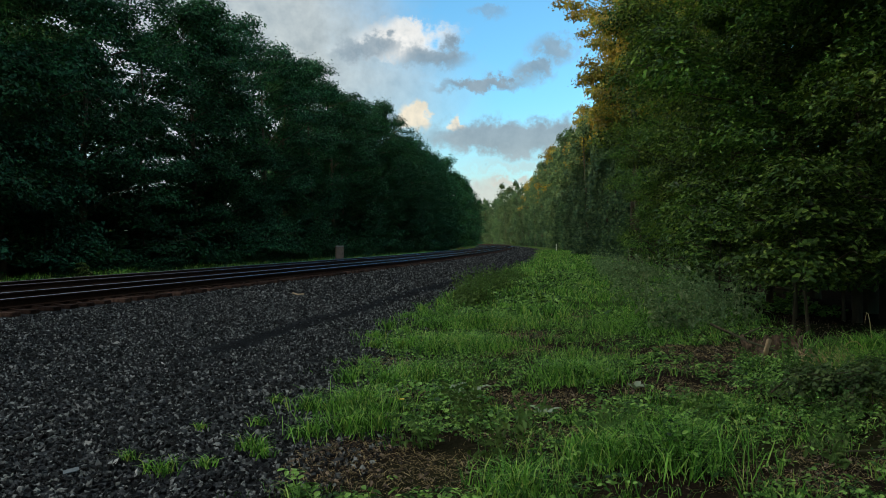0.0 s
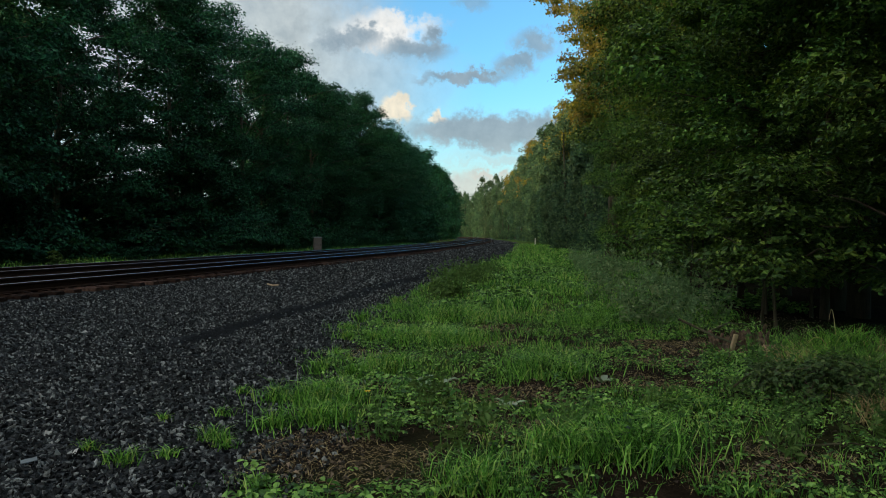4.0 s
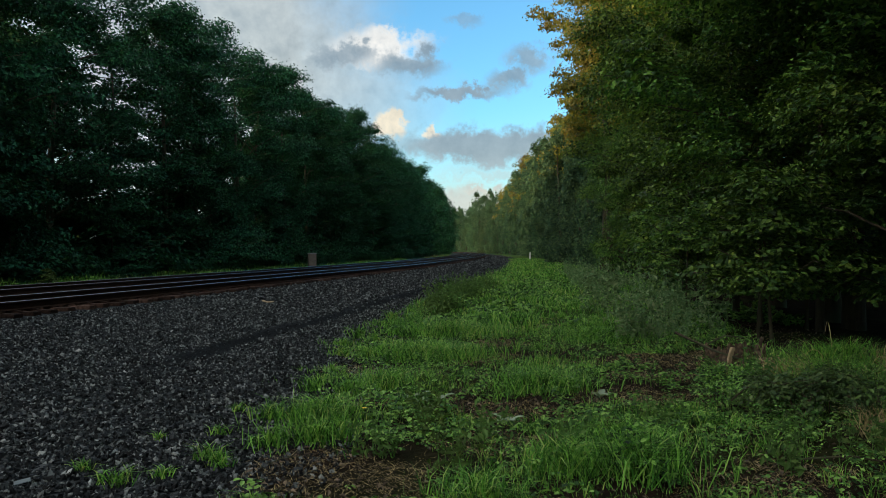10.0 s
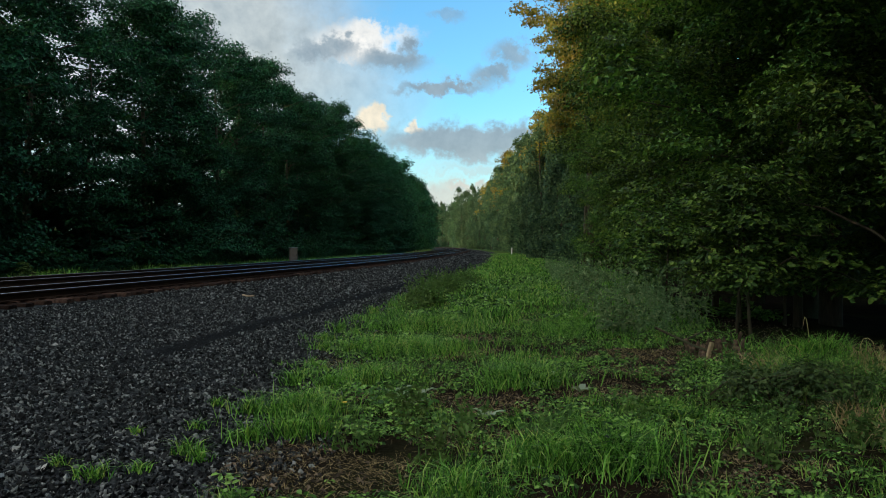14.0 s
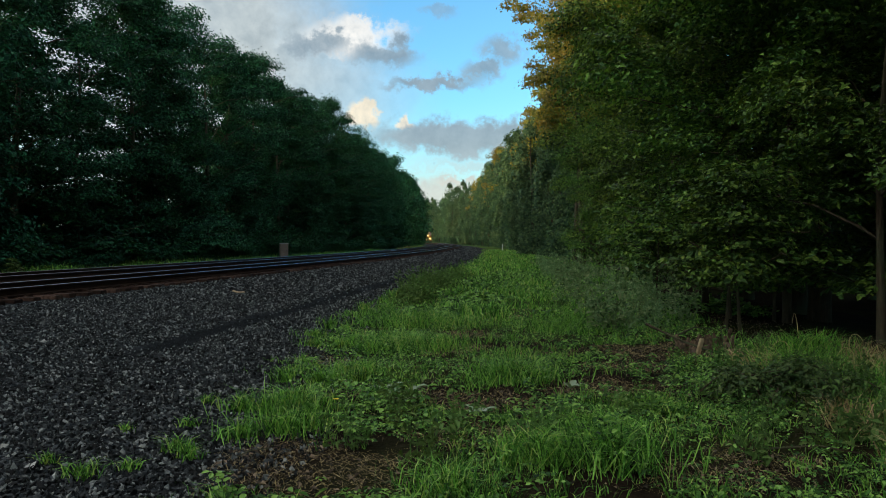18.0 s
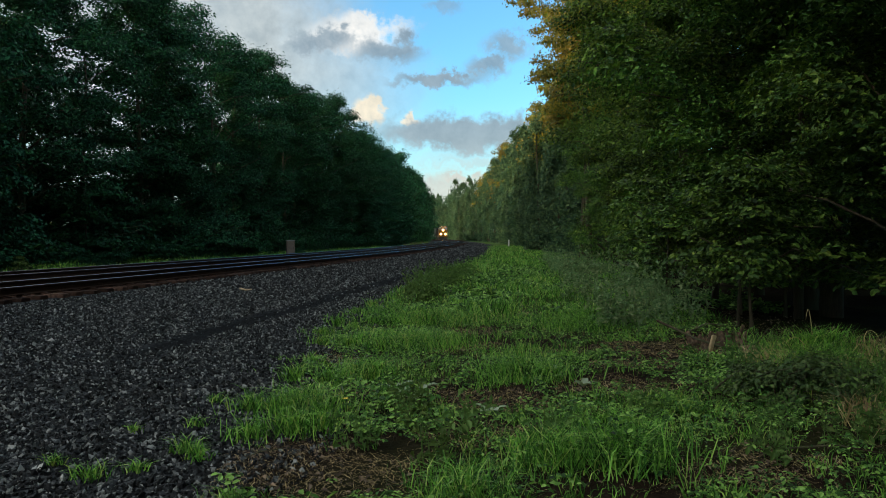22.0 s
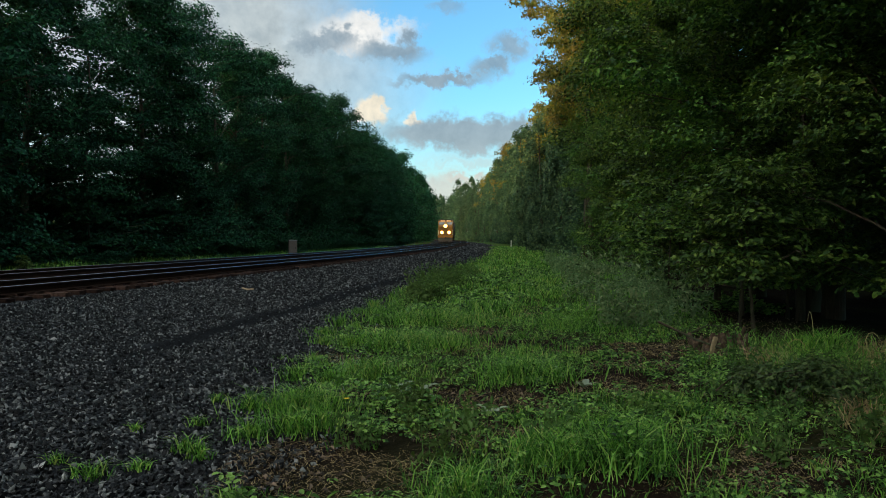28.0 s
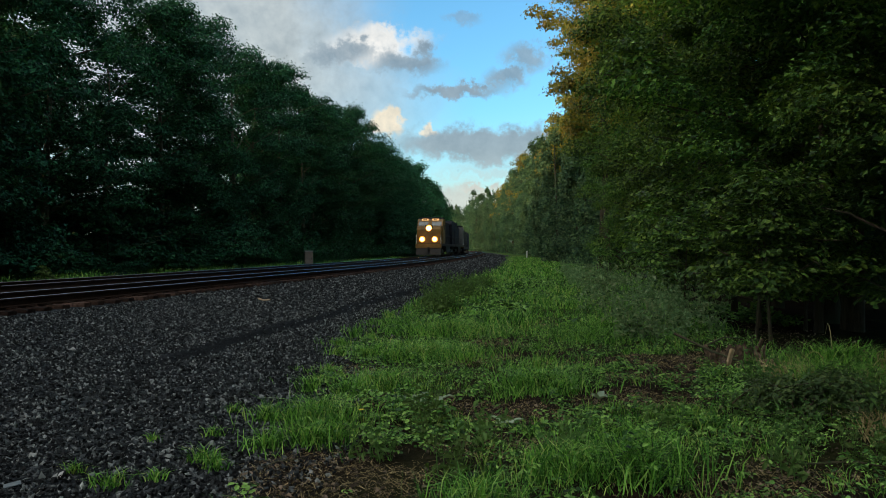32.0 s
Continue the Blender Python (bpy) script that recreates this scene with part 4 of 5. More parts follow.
    high = [build_tree(240 + i, 22, 4.6 + 0.5 * i, 5.2, 16, 5, 440, 0.125, LEAF_EAST, BARK_BROWN, 0.17, "tall tree with a high spreading crown, set for shade", lean=(-0.5, 0), limbs=13, flat=(0.4, 0.65), clump=(0.16, 0.28), core=0.5) for i in range(2)]
    sapling = [build_tree(250 + i, h, 0.9, r, 12, 4, 84, 0.10, LEAF_EAST, BARK_BROWN, 0.035, "leafy green sapling at the edge of the wood", "sapling", "saplings", lean=(-0.2, 0), round_=0.4, flat=(0.4, 0.65), clump=(0.22, 0.38), oval=True, core=0.4)
               for i, (h, r) in enumerate(((2.9, 1.25), (4.4, 1.5)))]
    under = [build_tree(255 + i, h, 1.4, 2.5, 13, 4, 400, 0.105, LEAF_EAST, BARK_BROWN, 0.07, "young broadleaf tree with low leafy boughs", lean=(-0.4, 0), round_=0.35, flat=(0.4, 0.65), clump=(0.2, 0.34), core=0.4) for i, h in enumerate((8.0, 10.0))]
    for k, (x, y) in enumerate(((7.08, 11.4), (7.0, 14.3), (6.6, 17.4), (7.6, 20.5), (8.6, 16.6), (9.2, 13.2))):
        plant(under[k % 2], used, x, y, 100 * k, 1.0)
    # crowns over and beside the camera are out of view, added for shade
    for k, (x, y) in enumerate(((5.6, 3.4), (8.2, 11.6), (8.0, 15.0), (6.4, 6.4), (5.4, -2.5), (10.5, 6.0), (11.5, 12.0), (12.0, 18.0), (8.4, 1.2), (7.8, 8.4))):
        plant(high[k % 2], used, x, y, 70 * k, 1.0)
    for k, (x, y, s) in enumerate(((5.4, 12.6, 0.95), (6.9, 14.6, 1.0), (5.3, 13.0, 0.9), (8.0, 12.5, 1.2), (4.75, 15.2, 0.85), (6.2, 15.0, 0.9), (5.6, 16.6, 1.0))):
        plant(sapling[k % 2], used, x, y, 50 * k, s)
    # east, front row
    y, i = 16.5, 0
    while y < 52:
        plant(near[i % 3], used, east_x(y) + 2.6 + rnd.uniform(-0.5, 0.8), y, rnd.uniform(-40, 40), rnd.uniform(0.9, 1.08) * (1.0 if y < 38 else 0.72))
        y += rnd.uniform(3.0, 4.2)
        i += 1
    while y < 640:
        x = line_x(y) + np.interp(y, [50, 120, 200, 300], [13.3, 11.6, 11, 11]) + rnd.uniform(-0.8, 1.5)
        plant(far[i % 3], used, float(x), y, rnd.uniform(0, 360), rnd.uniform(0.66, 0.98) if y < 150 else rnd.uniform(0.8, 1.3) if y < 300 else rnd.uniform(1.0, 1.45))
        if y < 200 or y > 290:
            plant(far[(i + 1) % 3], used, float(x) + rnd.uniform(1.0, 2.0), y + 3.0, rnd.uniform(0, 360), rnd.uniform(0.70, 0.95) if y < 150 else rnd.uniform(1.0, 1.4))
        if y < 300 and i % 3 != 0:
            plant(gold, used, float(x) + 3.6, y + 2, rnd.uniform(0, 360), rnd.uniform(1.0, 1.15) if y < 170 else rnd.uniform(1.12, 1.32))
        y += rnd.uniform(4.4, 6.8) * (1.0 if y < 140 else 1.4 if y < 300 else 1.7)
        i += 1
    # east, second row; unseen trees go on behind the camera to shade
    for y in np.arange(-38, 90, 6.5):
        x = east_x(max(y, 0)) + 8.5 + rnd.uniform(-1, 1.5)
        plant(far[i % 3], used, float(x), float(y), rnd.uniform(0, 360), rnd.uniform(0.95, 1.15))
        i += 1
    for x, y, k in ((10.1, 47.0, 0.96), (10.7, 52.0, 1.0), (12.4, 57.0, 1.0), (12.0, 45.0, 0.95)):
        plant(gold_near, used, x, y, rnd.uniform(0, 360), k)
    for y in np.arange(-12, 44, 5.0):
        plant(far[i % 3], used, float(east_x(max(y, 0))) + 14 + rnd.uniform(-1, 1), float(y), rnd.uniform(0, 360), rnd.uniform(0.95, 1.15))
        i += 1
    # all behind the camera, added only for their shade
    for y in (-3, -9, -16, -24):
        plant(far[i % 3], used, 5.5 - 0.1 * y, y, rnd.uniform(0, 360), 1.0)
        i += 1
    # west: two rows along the far track; unseen ones behind camera block the sun
    i = 0
    y = -45.0
    while y < 330:
        x = line_x(y) - np.interp(y, [0, 40, 100, 200, 330], [13.5, 13.2, 12.2, 11.5, 11.0]) + rnd.uniform(-0.9, 0.9)
        tall = float(np.interp(y, [20, 37, 38, 41.5, 42, 60, 78, 90], [17.6, 17.6, 14.2, 14.2, 16.0, 16.8, 16.2, 15.4]))
        gap = y > 24 and -0.480 < x / y < -0.425
        kind = 3 if gap else i % 3
        tree = open_tree if gap else west[kind] if -10 < y < 130 else thick[i % 2]
        plant(tree, used, float(x), y, rnd.uniform(0, 360), rnd.uniform(0.88, 1.1) if y < 20 or y > 84 else tall / (16.0, 14.2, 17.2, 13.5)[kind] * rnd.uniform(0.96, 1.04))
        if y < 150:
            for back, k in ((5.5, 0), (11.0, 1))[:2 if y < 100 else 1]:
                bx, by = float(x) - back + rnd.uniform(-1, 1), y + rnd.uniform(-2, 2)
                thin = by > 24 and -0.490 < bx / by < -0.415
                airy = by > 24 and -0.44 < bx / by < -0.27
                if (thin or airy) and k:
                    continue
                plant(open_tree if thin else thick[(i + k) % 2], used, bx, by, rnd.uniform(0, 360), (rnd.uniform(0.78, 0.95), rnd.uniform(0.7, 0.9))[k] * (0.72 if airy else 1.0))
                if thin:
                    plant(shrub[k], used, bx, by, rnd.uniform(0, 360), rnd.uniform(1.3, 1.6))
        if y < 150:
            for dx in (0.8, -3.0):
                plant(shrub[(i + int(dx)) % 2], used, float(x) + dx + rnd.uniform(-0.6, 0.6), y + rnd.uniform(-1.8, 1.8), rnd.uniform(0, 360), rnd.uniform(0.9, 1.3))
        if -5 < y < 110:
            plant(shrub[0], used, float(x) + rnd.uniform(1.2, 2.0), y + rnd.uniform(-2.5, 2.5), rnd.uniform(0, 360), rnd.uniform(0.38, 0.55))
        y += rnd.uniform(4.2, 5.6) * (1 if y < 150 else 1.6)
        i += 1
    for x, y in ((-24.8, 41.0), (-28.6, 47.5), (-33.5, 56.0), (-37.5, 63.0)):
        plant(thick[int(y) % 2], used, x, y, 37 * y, rnd.uniform(1.0, 1.2))
        plant(shrub[int(y) % 2], used, x + 1.2, y + 0.6, 53 * y, rnd.uniform(1.2, 1.5))
    for x, y in ((-19.4, 42.6), (-21.4, 46.0), (-18.2, 40.6), (-20.4, 44.6)):
        plant(shrub[int(y) % 2], used, x, y, 61 * y, 1.35)
    bright = build_tree(260, 1.0, 0.15, 0.5, 7, 3, 26, 0.13, LEAF_WEED, BARK_DARK, 0.02, "small bright green bush beside the far track", "bush")
    for x, y in ((-15.3, 29.5),):
        plant(bright, used, x, y, 40 * y, 0.85)


make_woods()


# ---- weeds, stump and small growth on the verge ----
def weed_plant(seed, height, leaf_len, mat, stems, label, spread=0.14):
    """Upright stems set with narrow leaves; one plant."""
    rng = np.random.default_rng(seed)
    top = tagged(new("weed"), label, "weed", "tall weeds")
    cs, ns, ls = [], [], []
    for k in range(stems):
        h = height * rng.uniform(0.65, 1.1)
        a = rng.uniform(0, 6.28)
        foot = np.array([rng.normal(0, spread), rng.normal(0, spread), 0.0])
        tip = foot + (math.cos(a) * h * 0.22, math.sin(a) * h * 0.22, h)
        path = limb_path(foot, tip, 0.0, rng)
        path[:, 2] = np.linspace(-0.03, h, 7)
        part("stem", mesh_of("stem", *tube(path, np.linspace(0.006, 0.002, 7), 5), True), mat, top)
        m = int(3.6 * h / leaf_len)
        t = rng.uniform(0.12, 1.0, m)
        cs.append(np.stack([np.interp(t, np.linspace(0, 1, 7), path[:, i]) for i in range(3)], 1) + rng.normal(0, leaf_len * 0.35, (m, 3)) * (1, 1, 0.35))
        nn = rng.normal(0, 0.6, (m, 3)) + (0, 0, 0.8)
        ns.append(nn / np.linalg.norm(nn, axis=1)[:, None])
        ls.append(leaf_len * rng.uniform(0.6, 1.2, m) * (1.15 - 0.6 * t))
    c, n, L = np.concatenate(cs), np.concatenate(ns), np.concatenate(ls)
    part("leaves", mesh_of("leaves", *leaf_cloud(c, n, L, L * 0.42)), mat, top)
    return top


def dock_plant(seed, leaves, size):
    """A rosette of big pale leaves."""
    rng = np.random.default_rng(seed)
    top = tagged(new("dock_plant"), "low plant with broad pale green leaves", "plant", "broad-leaved plants")
    for k in range(leaves):
        a = 6.28 * k / leaves + rng.uniform(-0.4, 0.4)
        L, rise = size * rng.uniform(0.7, 1.15), rng.uniform(0.4, 0.9)
        t = np.linspace(0, 1, 6)
        w = 0.24 * L * np.sin(np.pi * np.clip(t * 0.92 + 0.08, 0, 1)) ** 0.8
        mid = np.stack([t * L * math.cos(a), t * L * math.sin(a), rise * L * np.sin(t * 1.9) * 0.8], 1)
        side = np.array([-math.sin(a), math.cos(a), 0])
        v = np.concatenate([mid - side * w[:, None] + (0, 0, 0.012), mid, mid + side * w[:, None] + (0, 0, 0.012)])
        f = [(r * 6 + i, r * 6 + i + 1, (r + 1) * 6 + i + 1, (r + 1) * 6 + i) for r in range(2) for i in range(5)]
        part("leaf", mesh_of("leaf", v, f, True), LEAF_DOCK, top)
    return top


def make_verge_plants():
    used = set()
    rnd = random.Random(9)
    sage = [weed_plant(500 + i, h, 0.17, LEAF_SAGE, 10, "tall grey-green weed with narrow leaves", 0.2) for i, h in enumerate((0.95, 1.2, 0.75))]
    dark = [weed_plant(520 + i, h, 0.15, LEAF_WEED, 9, "bushy dark green weed in the grass", 0.13) for i, h in enumerate((0.5, 0.65))]
    # grey-green weeds along the foot of the eastern woods
    for k in range(54):
        y = 13.0 + 36 * rnd.random() ** 1.1
        x = east_x(y) - 1.0 + rnd.uniform(-0.9, 1.3)
        plant(sage[k % 3], used, float(x), y, rnd.uniform(0, 360), rnd.uniform(0.55, 1.1))
    # dark weeds by the gravel, and scattered
    for k in range(34):
        y = 17 + 14 * rnd.random()
        plant(dark[k % 2], used, float(line_x(y) + grass_edge(y)) + rnd.uniform(0.2, 1.2), y, rnd.uniform(0, 360), rnd.uniform(0.7, 1.25))
    for x, y in ((4.0, 8.2), (4.4, 7.6), (3.9, 7.3), (4.6, 8.6), (3.3, 8.0), (0.3, 6.0), (-0.2, 6.4), (1.5, 5.3), (2.9, 6.3), (4.3, 6.4), (4.8, 7.3), (3.6, 6.7),
                 (3.2, 7.2), (2.7, 7.0), (3.5, 5.9), (3.0, 5.6), (2.5, 5.4), (3.8, 5.5), (4.2, 9.3), (3.4, 9.9), (4.5, 9.9), (3.7, 7.8), (4.1, 6.9), (0.9, 5.7), (-0.5, 5.6), (0.1, 5.2), (-0.1, 7.0), (1.9, 6.4)):
        plant(dark[k % 2], used, x, y, rnd.uniform(0, 360), rnd.uniform(0.4, 0.85))
        if x > 3.2 and y < 9:
            plant(dark[(k + 1) % 2], used, x + rnd.uniform(-0.3, 0.3), y + rnd.uniform(-0.3, 0.3), rnd.uniform(0, 360), rnd.uniform(0.5, 0.9))
        k += 1
    bramble = [build_tree(560 + i, h, 0.10, 0.50, 9, 4, 40, 0.048, LEAF_BRAMBLE, BARK_BROWN, 0.012, "dark green bramble thicket in the long grass", "bramble", "brambles", limbs=9, clump=(0.22, 0.38), flat=(0.5, 0.8), oval=True) for i, h in enumerate((0.36, 0.46))]
    for k, (x, y) in enumerate(((3.3, 7.6), (3.7, 7.3), (3.05, 7.1), (3.45, 6.8), (3.9, 6.9))):
        plant(bramble[k % 2], used, x, y, 70 * k, rnd.uniform(0.7, 0.95))
    docks = [dock_plant(540, 6, 0.20), dock_plant(541, 5, 0.16)]
    for k, (x, y) in enumerate(((-0.12, 7.4), (1.25, 8.7), (1.42, 8.55), (1.65, 8.1), (1.15, 8.9), (0.55, 6.8), (-0.3, 7.7))):
        plant(docks[k % 2], used, x, y, rnd.uniform(0, 360), rnd.uniform(0.8, 1.1))


def make_flower():
    top = tagged(new("yellow_flower"), "small yellow flower on a thin green stem", "flower")
    part("stem", mesh_of("stem", *tube([(0, 0, -0.02), (0.01, 0, 0.1), (0, 0.01, 0.2)], [0.003, 0.003, 0.002], 6), True), LEAF_WEED, top)
    for k in range(6):
        a = k * 1.047
        bm = box((0.022, 0.012, 0.003), (0.013 * math.cos(a), 0.013 * math.sin(a), 0.203), 0.001, pose(0, 0, 0, 0, 0, math.degrees(a)))
        part("petal", bm, PETAL, top)
    top.matrix_basis = pose(-0.69, 6.5, float(land_z(-0.69, 6.5)))


def slab(w, th, h, rng):
    """A split upright slab with a ragged top and a bowed face."""
    bm = bmesh.new()
    cols = 5
    front, back = [], []
    for row, yy in ((front, -th / 2), (back, th / 2)):
        for k in range(cols):
            u = (k / (cols - 1) - 0.5) * w
            bow = -0.25 * w * (1 - (2 * k / (cols - 1) - 1) ** 2)
            top = h * (1 - 0.6 * rng.random() ** 2) if row is front else None
            row.append([bm.verts.new((u, yy + bow, -0.06)), bm.verts.new((u * 0.94, yy + bow * 0.8, h * 0.45)), bm.verts.new((u * 0.85, yy * 0.5 + bow * 0.5, top if top is not None else front[k][2].co.z - 0.01))])
    for k in range(cols - 1):
        for r in range(2):
            bm.faces.new((front[k][r], front[k + 1][r], front[k + 1][r + 1], front[k][r + 1]))
            bm.faces.new((back[k + 1][r], back[k][r], back[k][r + 1], back[k + 1][r + 1]))
        bm.faces.new((front[k][2], front[k + 1][2], back[k + 1][2], back[k][2]))
    for k in (0, cols - 1):
        for r in range(2):
            bm.faces.new((front[k][r], front[k][r + 1], back[k][r + 1], back[k][r]))
    bmesh.ops.recalc_face_normals(bm, faces=bm.faces)
    return bm


def make_stump():
    """A rotten stump split into ragged slabs round a dark hollow."""
    rng = np.random.default_rng(77)
    top = tagged(new("tree_stump"), "rotten split tree stump with a dark hollow", "stump")
    for k in range(9):
        a = 2 * math.pi * (k + rng.uniform(-0.3, 0.3)) / 9
        gap = math.cos(a + 1.1) > 0.72           # the hollow opens here
        h = 0.08 if gap else rng.choice((0.14, 0.22, 0.30, 0.38))
        ob = part("bark_slab", slab(rng.uniform(0.20, 0.30), rng.uniform(0.04, 0.07), h, rng), DEAD_WOOD, top)
        ob.matrix_basis = pose(0.31 * math.cos(a), 0.25 * math.sin(a), 0.0, 0, 0, math.degrees(a) + 90) @ pose(0, 0, 0, rng.uniform(-6, 34), rng.uniform(-22, 22), 0)
    for k in range(6):
        a = rng.uniform(0.6, 3.6)
        ob = part("rotten_heart", slab(0.14, 0.06, rng.uniform(0.12, 0.28), rng), DEAD_WOOD, top)
        ob.matrix_basis = pose(0.16 * math.cos(a), 0.12 * math.sin(a), 0, 0, 0, rng.uniform(0, 360))
    for x, y, z, tx, ty, w, l in ((-0.34, -0.30, 0.16, 12, 8, 0.09, 0.24), (-0.27, -0.36, 0.03, 40, -16, 0.07, 0.16), (-0.16, -0.40, -0.02, 74, 20, 0.05, 0.16), (0.30, -0.06, 0.27, 10, 14, 0.07, 0.20),
                               (-0.02, -0.27, 0.18, 16, -10, 0.10, 0.22)):
        part("splinter", box((w, 0.03, l), (x, y, z), 0.01, pose(0, 0, 0, tx, ty, 20)), CUT_WOOD if x < -0.2 else DEAD_WOOD, top, "pale split wood splinter" if x < -0.2 else "")
    for k in range(8):
        a = rng.uniform(0, 6.28)
        p = [(0.3 * math.cos(a), 0.26 * math.sin(a), 0.05), (0.52 * math.cos(a), 0.46 * math.sin(a), 0.10), (0.85 * math.cos(a + 0.2), 0.75 * math.sin(a + 0.2), -0.03)]
        part("root", mesh_of("root", *tube(p, [0.05, 0.032, 0.010], 7), True), DEAD_WOOD, top)
    top.matrix_basis = pose(4.02, 10.45, float(land_z(4.02, 10.45)), 0, 0, 15)


def make_sticks():
    """Fallen branches and dead bent stems by the stump."""
    rng = np.random.default_rng(78)
    for pts, r in (([(3.2, 10.6, 0.42), (3.6, 10.2, 0.22), (4.1, 9.9, 0.05), (4.5, 9.7, 0.1)], 0.018), ([(3.7, 10.9, 0.2), (4.0, 10.9, 0.34), (4.3, 11.0, 0.3)], 0.016),
                   ([(4.5, 10.5, 0.02), (4.62, 10.3, 0.34), (4.78, 10.2, 0.16), (4.85, 10.1, 0.02)], 0.010), ([(4.3, 10.6, 0.04), (4.2, 10.45, 0.42), (4.05, 10.4, 0.52)], 0.009),
                   ([(2.9, 7.1, 0.03), (3.3, 7.0, 0.16), (3.7, 6.8, 0.05)], 0.008), ([(0.0, 5.35, 0.02), (0.2, 5.45, 0.05), (0.45, 5.6, 0.03)], 0.006), ([(-1.35, 5.35, 0.02), (-1.2, 5.5, 0.07), (-1.0, 5.75, 0.03)], 0.007),
                   ([(2.55, 5.6, 0.02), (2.9, 5.4, 0.10), (3.3, 5.2, 0.06)], 0.009), ([(4.55, 10.1, 0.0), (4.75, 10.1, 0.38), (5.0, 10.1, 0.1)], 0.014)):
        ob = part("fallen_branch", mesh_of("fallen_branch", *tube(pts, np.linspace(r, r * 0.4, len(pts)), 7), True), BARK_BROWN)
        tagged(ob, "thin dead branch lying in the weeds", "branch", "dead branches")
    for x, y, h, b in ((5.0, 9.9, 0.62, 0.06), (4.55, 9.2, 0.36, 0.16), (5.3, 9.2, 0.42, -0.1), (4.95, 8.5, 0.38, 0.14)):
        z = float(land_z(x, y))
        ob = part("dry_stalk", mesh_of("dry_stalk", *tube([(x, y, z - 0.02), (x + 0.02, y, z + h * 0.5), (x, y, z + h * 0.8), (x - b * 0.35, y, z + h * 0.97), (x - b * 0.8, y - 0.02, z + h), (x - b * 1.2, y - 0.04, z + h * 0.92), (x - b * 1.5, y - 0.05, z + h * 0.78)], [0.005, 0.005, 0.0045, 0.004, 0.0035, 0.003, 0.002], 6), True), STRAW)
        tagged(ob, "bent dry straw-coloured stalk in the tall grass", "dry stalk", "dry stalks")


make_verge_plants()
make_flower()
make_stump()
make_sticks()


# ---- things by the track ----
def make_cabinet():
    top = tagged(new("trackside_cabinet"), "weathered metal trackside cabinet with a pale lid", "cabinet")
    part("body", box((0.50, 0.42, 1.0), (0, 0, 0.5), 0.02), CONCRETE, top)
    part("lid", box((0.56, 0.48, 0.07), (0, 0, 1.035), 0.02), CABINET_LID, top, "pale green-grey lid")
    door = part("door", box((0.40, 0.02, 0.82), (0, -0.222, 0.5), 0.006), CONCRETE, top)
    part("handle", box((0.03, 0.03, 0.14), (0.15, -0.245, 0.55), 0.008), STEEL_DARK, door)
    part("plinth", box((0.6, 0.52, 0.12), (0, 0, 0.02), 0.02), WHITE_PAINT, top, "concrete plinth")
    x, y = -8.75, 50.0
    top.matrix_basis = pose(x, y, float(land_z(x, y)), 0, 0, 20)


def make_marker():
    top = tagged(new("marker_post"), "slim white wooden marker post in the grass", "post")
    part("post", box((0.16, 0.10, 1.15), (0, 0, 0.475), 0.015), WHITE_PAINT, top)
    part("cap", box((0.19, 0.13, 0.05), (0, 0, 1.07), 0.012), WHITE_PAINT, top)
    x, y = 13.1, 120.0
    top.matrix_basis = pose(x, y, float(land_z(x, y)), 1, 1.5, 8)


make_cabinet()
make_marker()


def make_debris():
    """Pale stones, a stick and a scrap of sheet on the ballast."""
    rnd = random.Random(12)
    for x, y, s in ((-3.75, 6.9, 0.055), (-3.0, 5.6, 0.05), (-3.3, 7.6, 0.04), (-2.6, 5.2, 0.045), (-4.6, 8.4, 0.045), (-4.1, 9.7, 0.04), (-5.3, 11.0, 0.05), (-3.2, 12.2, 0.04), (-2.35, 5.0, 0.05), (-4.9, 13.6, 0.045),
                    (-2.9, 8.8, 0.035), (-5.9, 14.5, 0.05)):
        one = np.array([s * 0.62])
        v, f = stone_cloud(np.array([0.0]), np.array([0.0]), np.array([0.0]), one)
        ob = part("pale_stone", mesh_of("pale_stone", v, f), PALE_STONE)
        ob.matrix_basis = pose(x, y, float(land_z(x, y)) + s * 0.5, 0, 0, rnd.uniform(0, 360))
        tagged(ob, "pale grey stone among the dark ballast", "stone", "pale stones")
    x, y = -4.6, 19.7
    z = float(land_z(x, y)) + 0.06
    ob = part("stick", mesh_of("stick", *tube([(x - 0.16, y + 0.1, z + 0.03), (x, y, z), (x + 0.18, y - 0.12, z + 0.02)], [0.022, 0.02, 0.016], 7), True), CUT_WOOD)
    tagged(ob, "short tan stick lying on the ballast", "stick")
    x, y = -2.78, 4.95
    ob = part("sheet_scrap", box((0.10, 0.055, 0.006), (0, 0, 0), 0.002), SCRAP)
    ob.matrix_basis = pose(x, y, float(land_z(x, y)) + 0.045, 12, -8, 30)
    tagged(ob, "pale blue-grey scrap of sheet on the stones", "scrap")


make_debris()


# ---- the train ----
def make_truck(top, y0, label):
    fr = part("truck", prism([(-1.9, 0.45), (-1.9, 0.75), (-0.9, 0.85), (0.9, 0.85), (1.9, 0.75), (1.9, 0.45), (0.6, 0.38), (-0.6, 0.38)], 2.5, (0, y0, 0)), STEEL_DARK, top, label)
    for dy in (-1.8, 0.0, 1.8):
        for sx in (-0.75, 0.75):
            wh = part("wheel", rod(0.53, 0.13, (0, 0, 0), "x", 28, None, 0.012), STEEL_WHEEL, fr)
            wh.location = (sx, y0 + dy, 0.53)


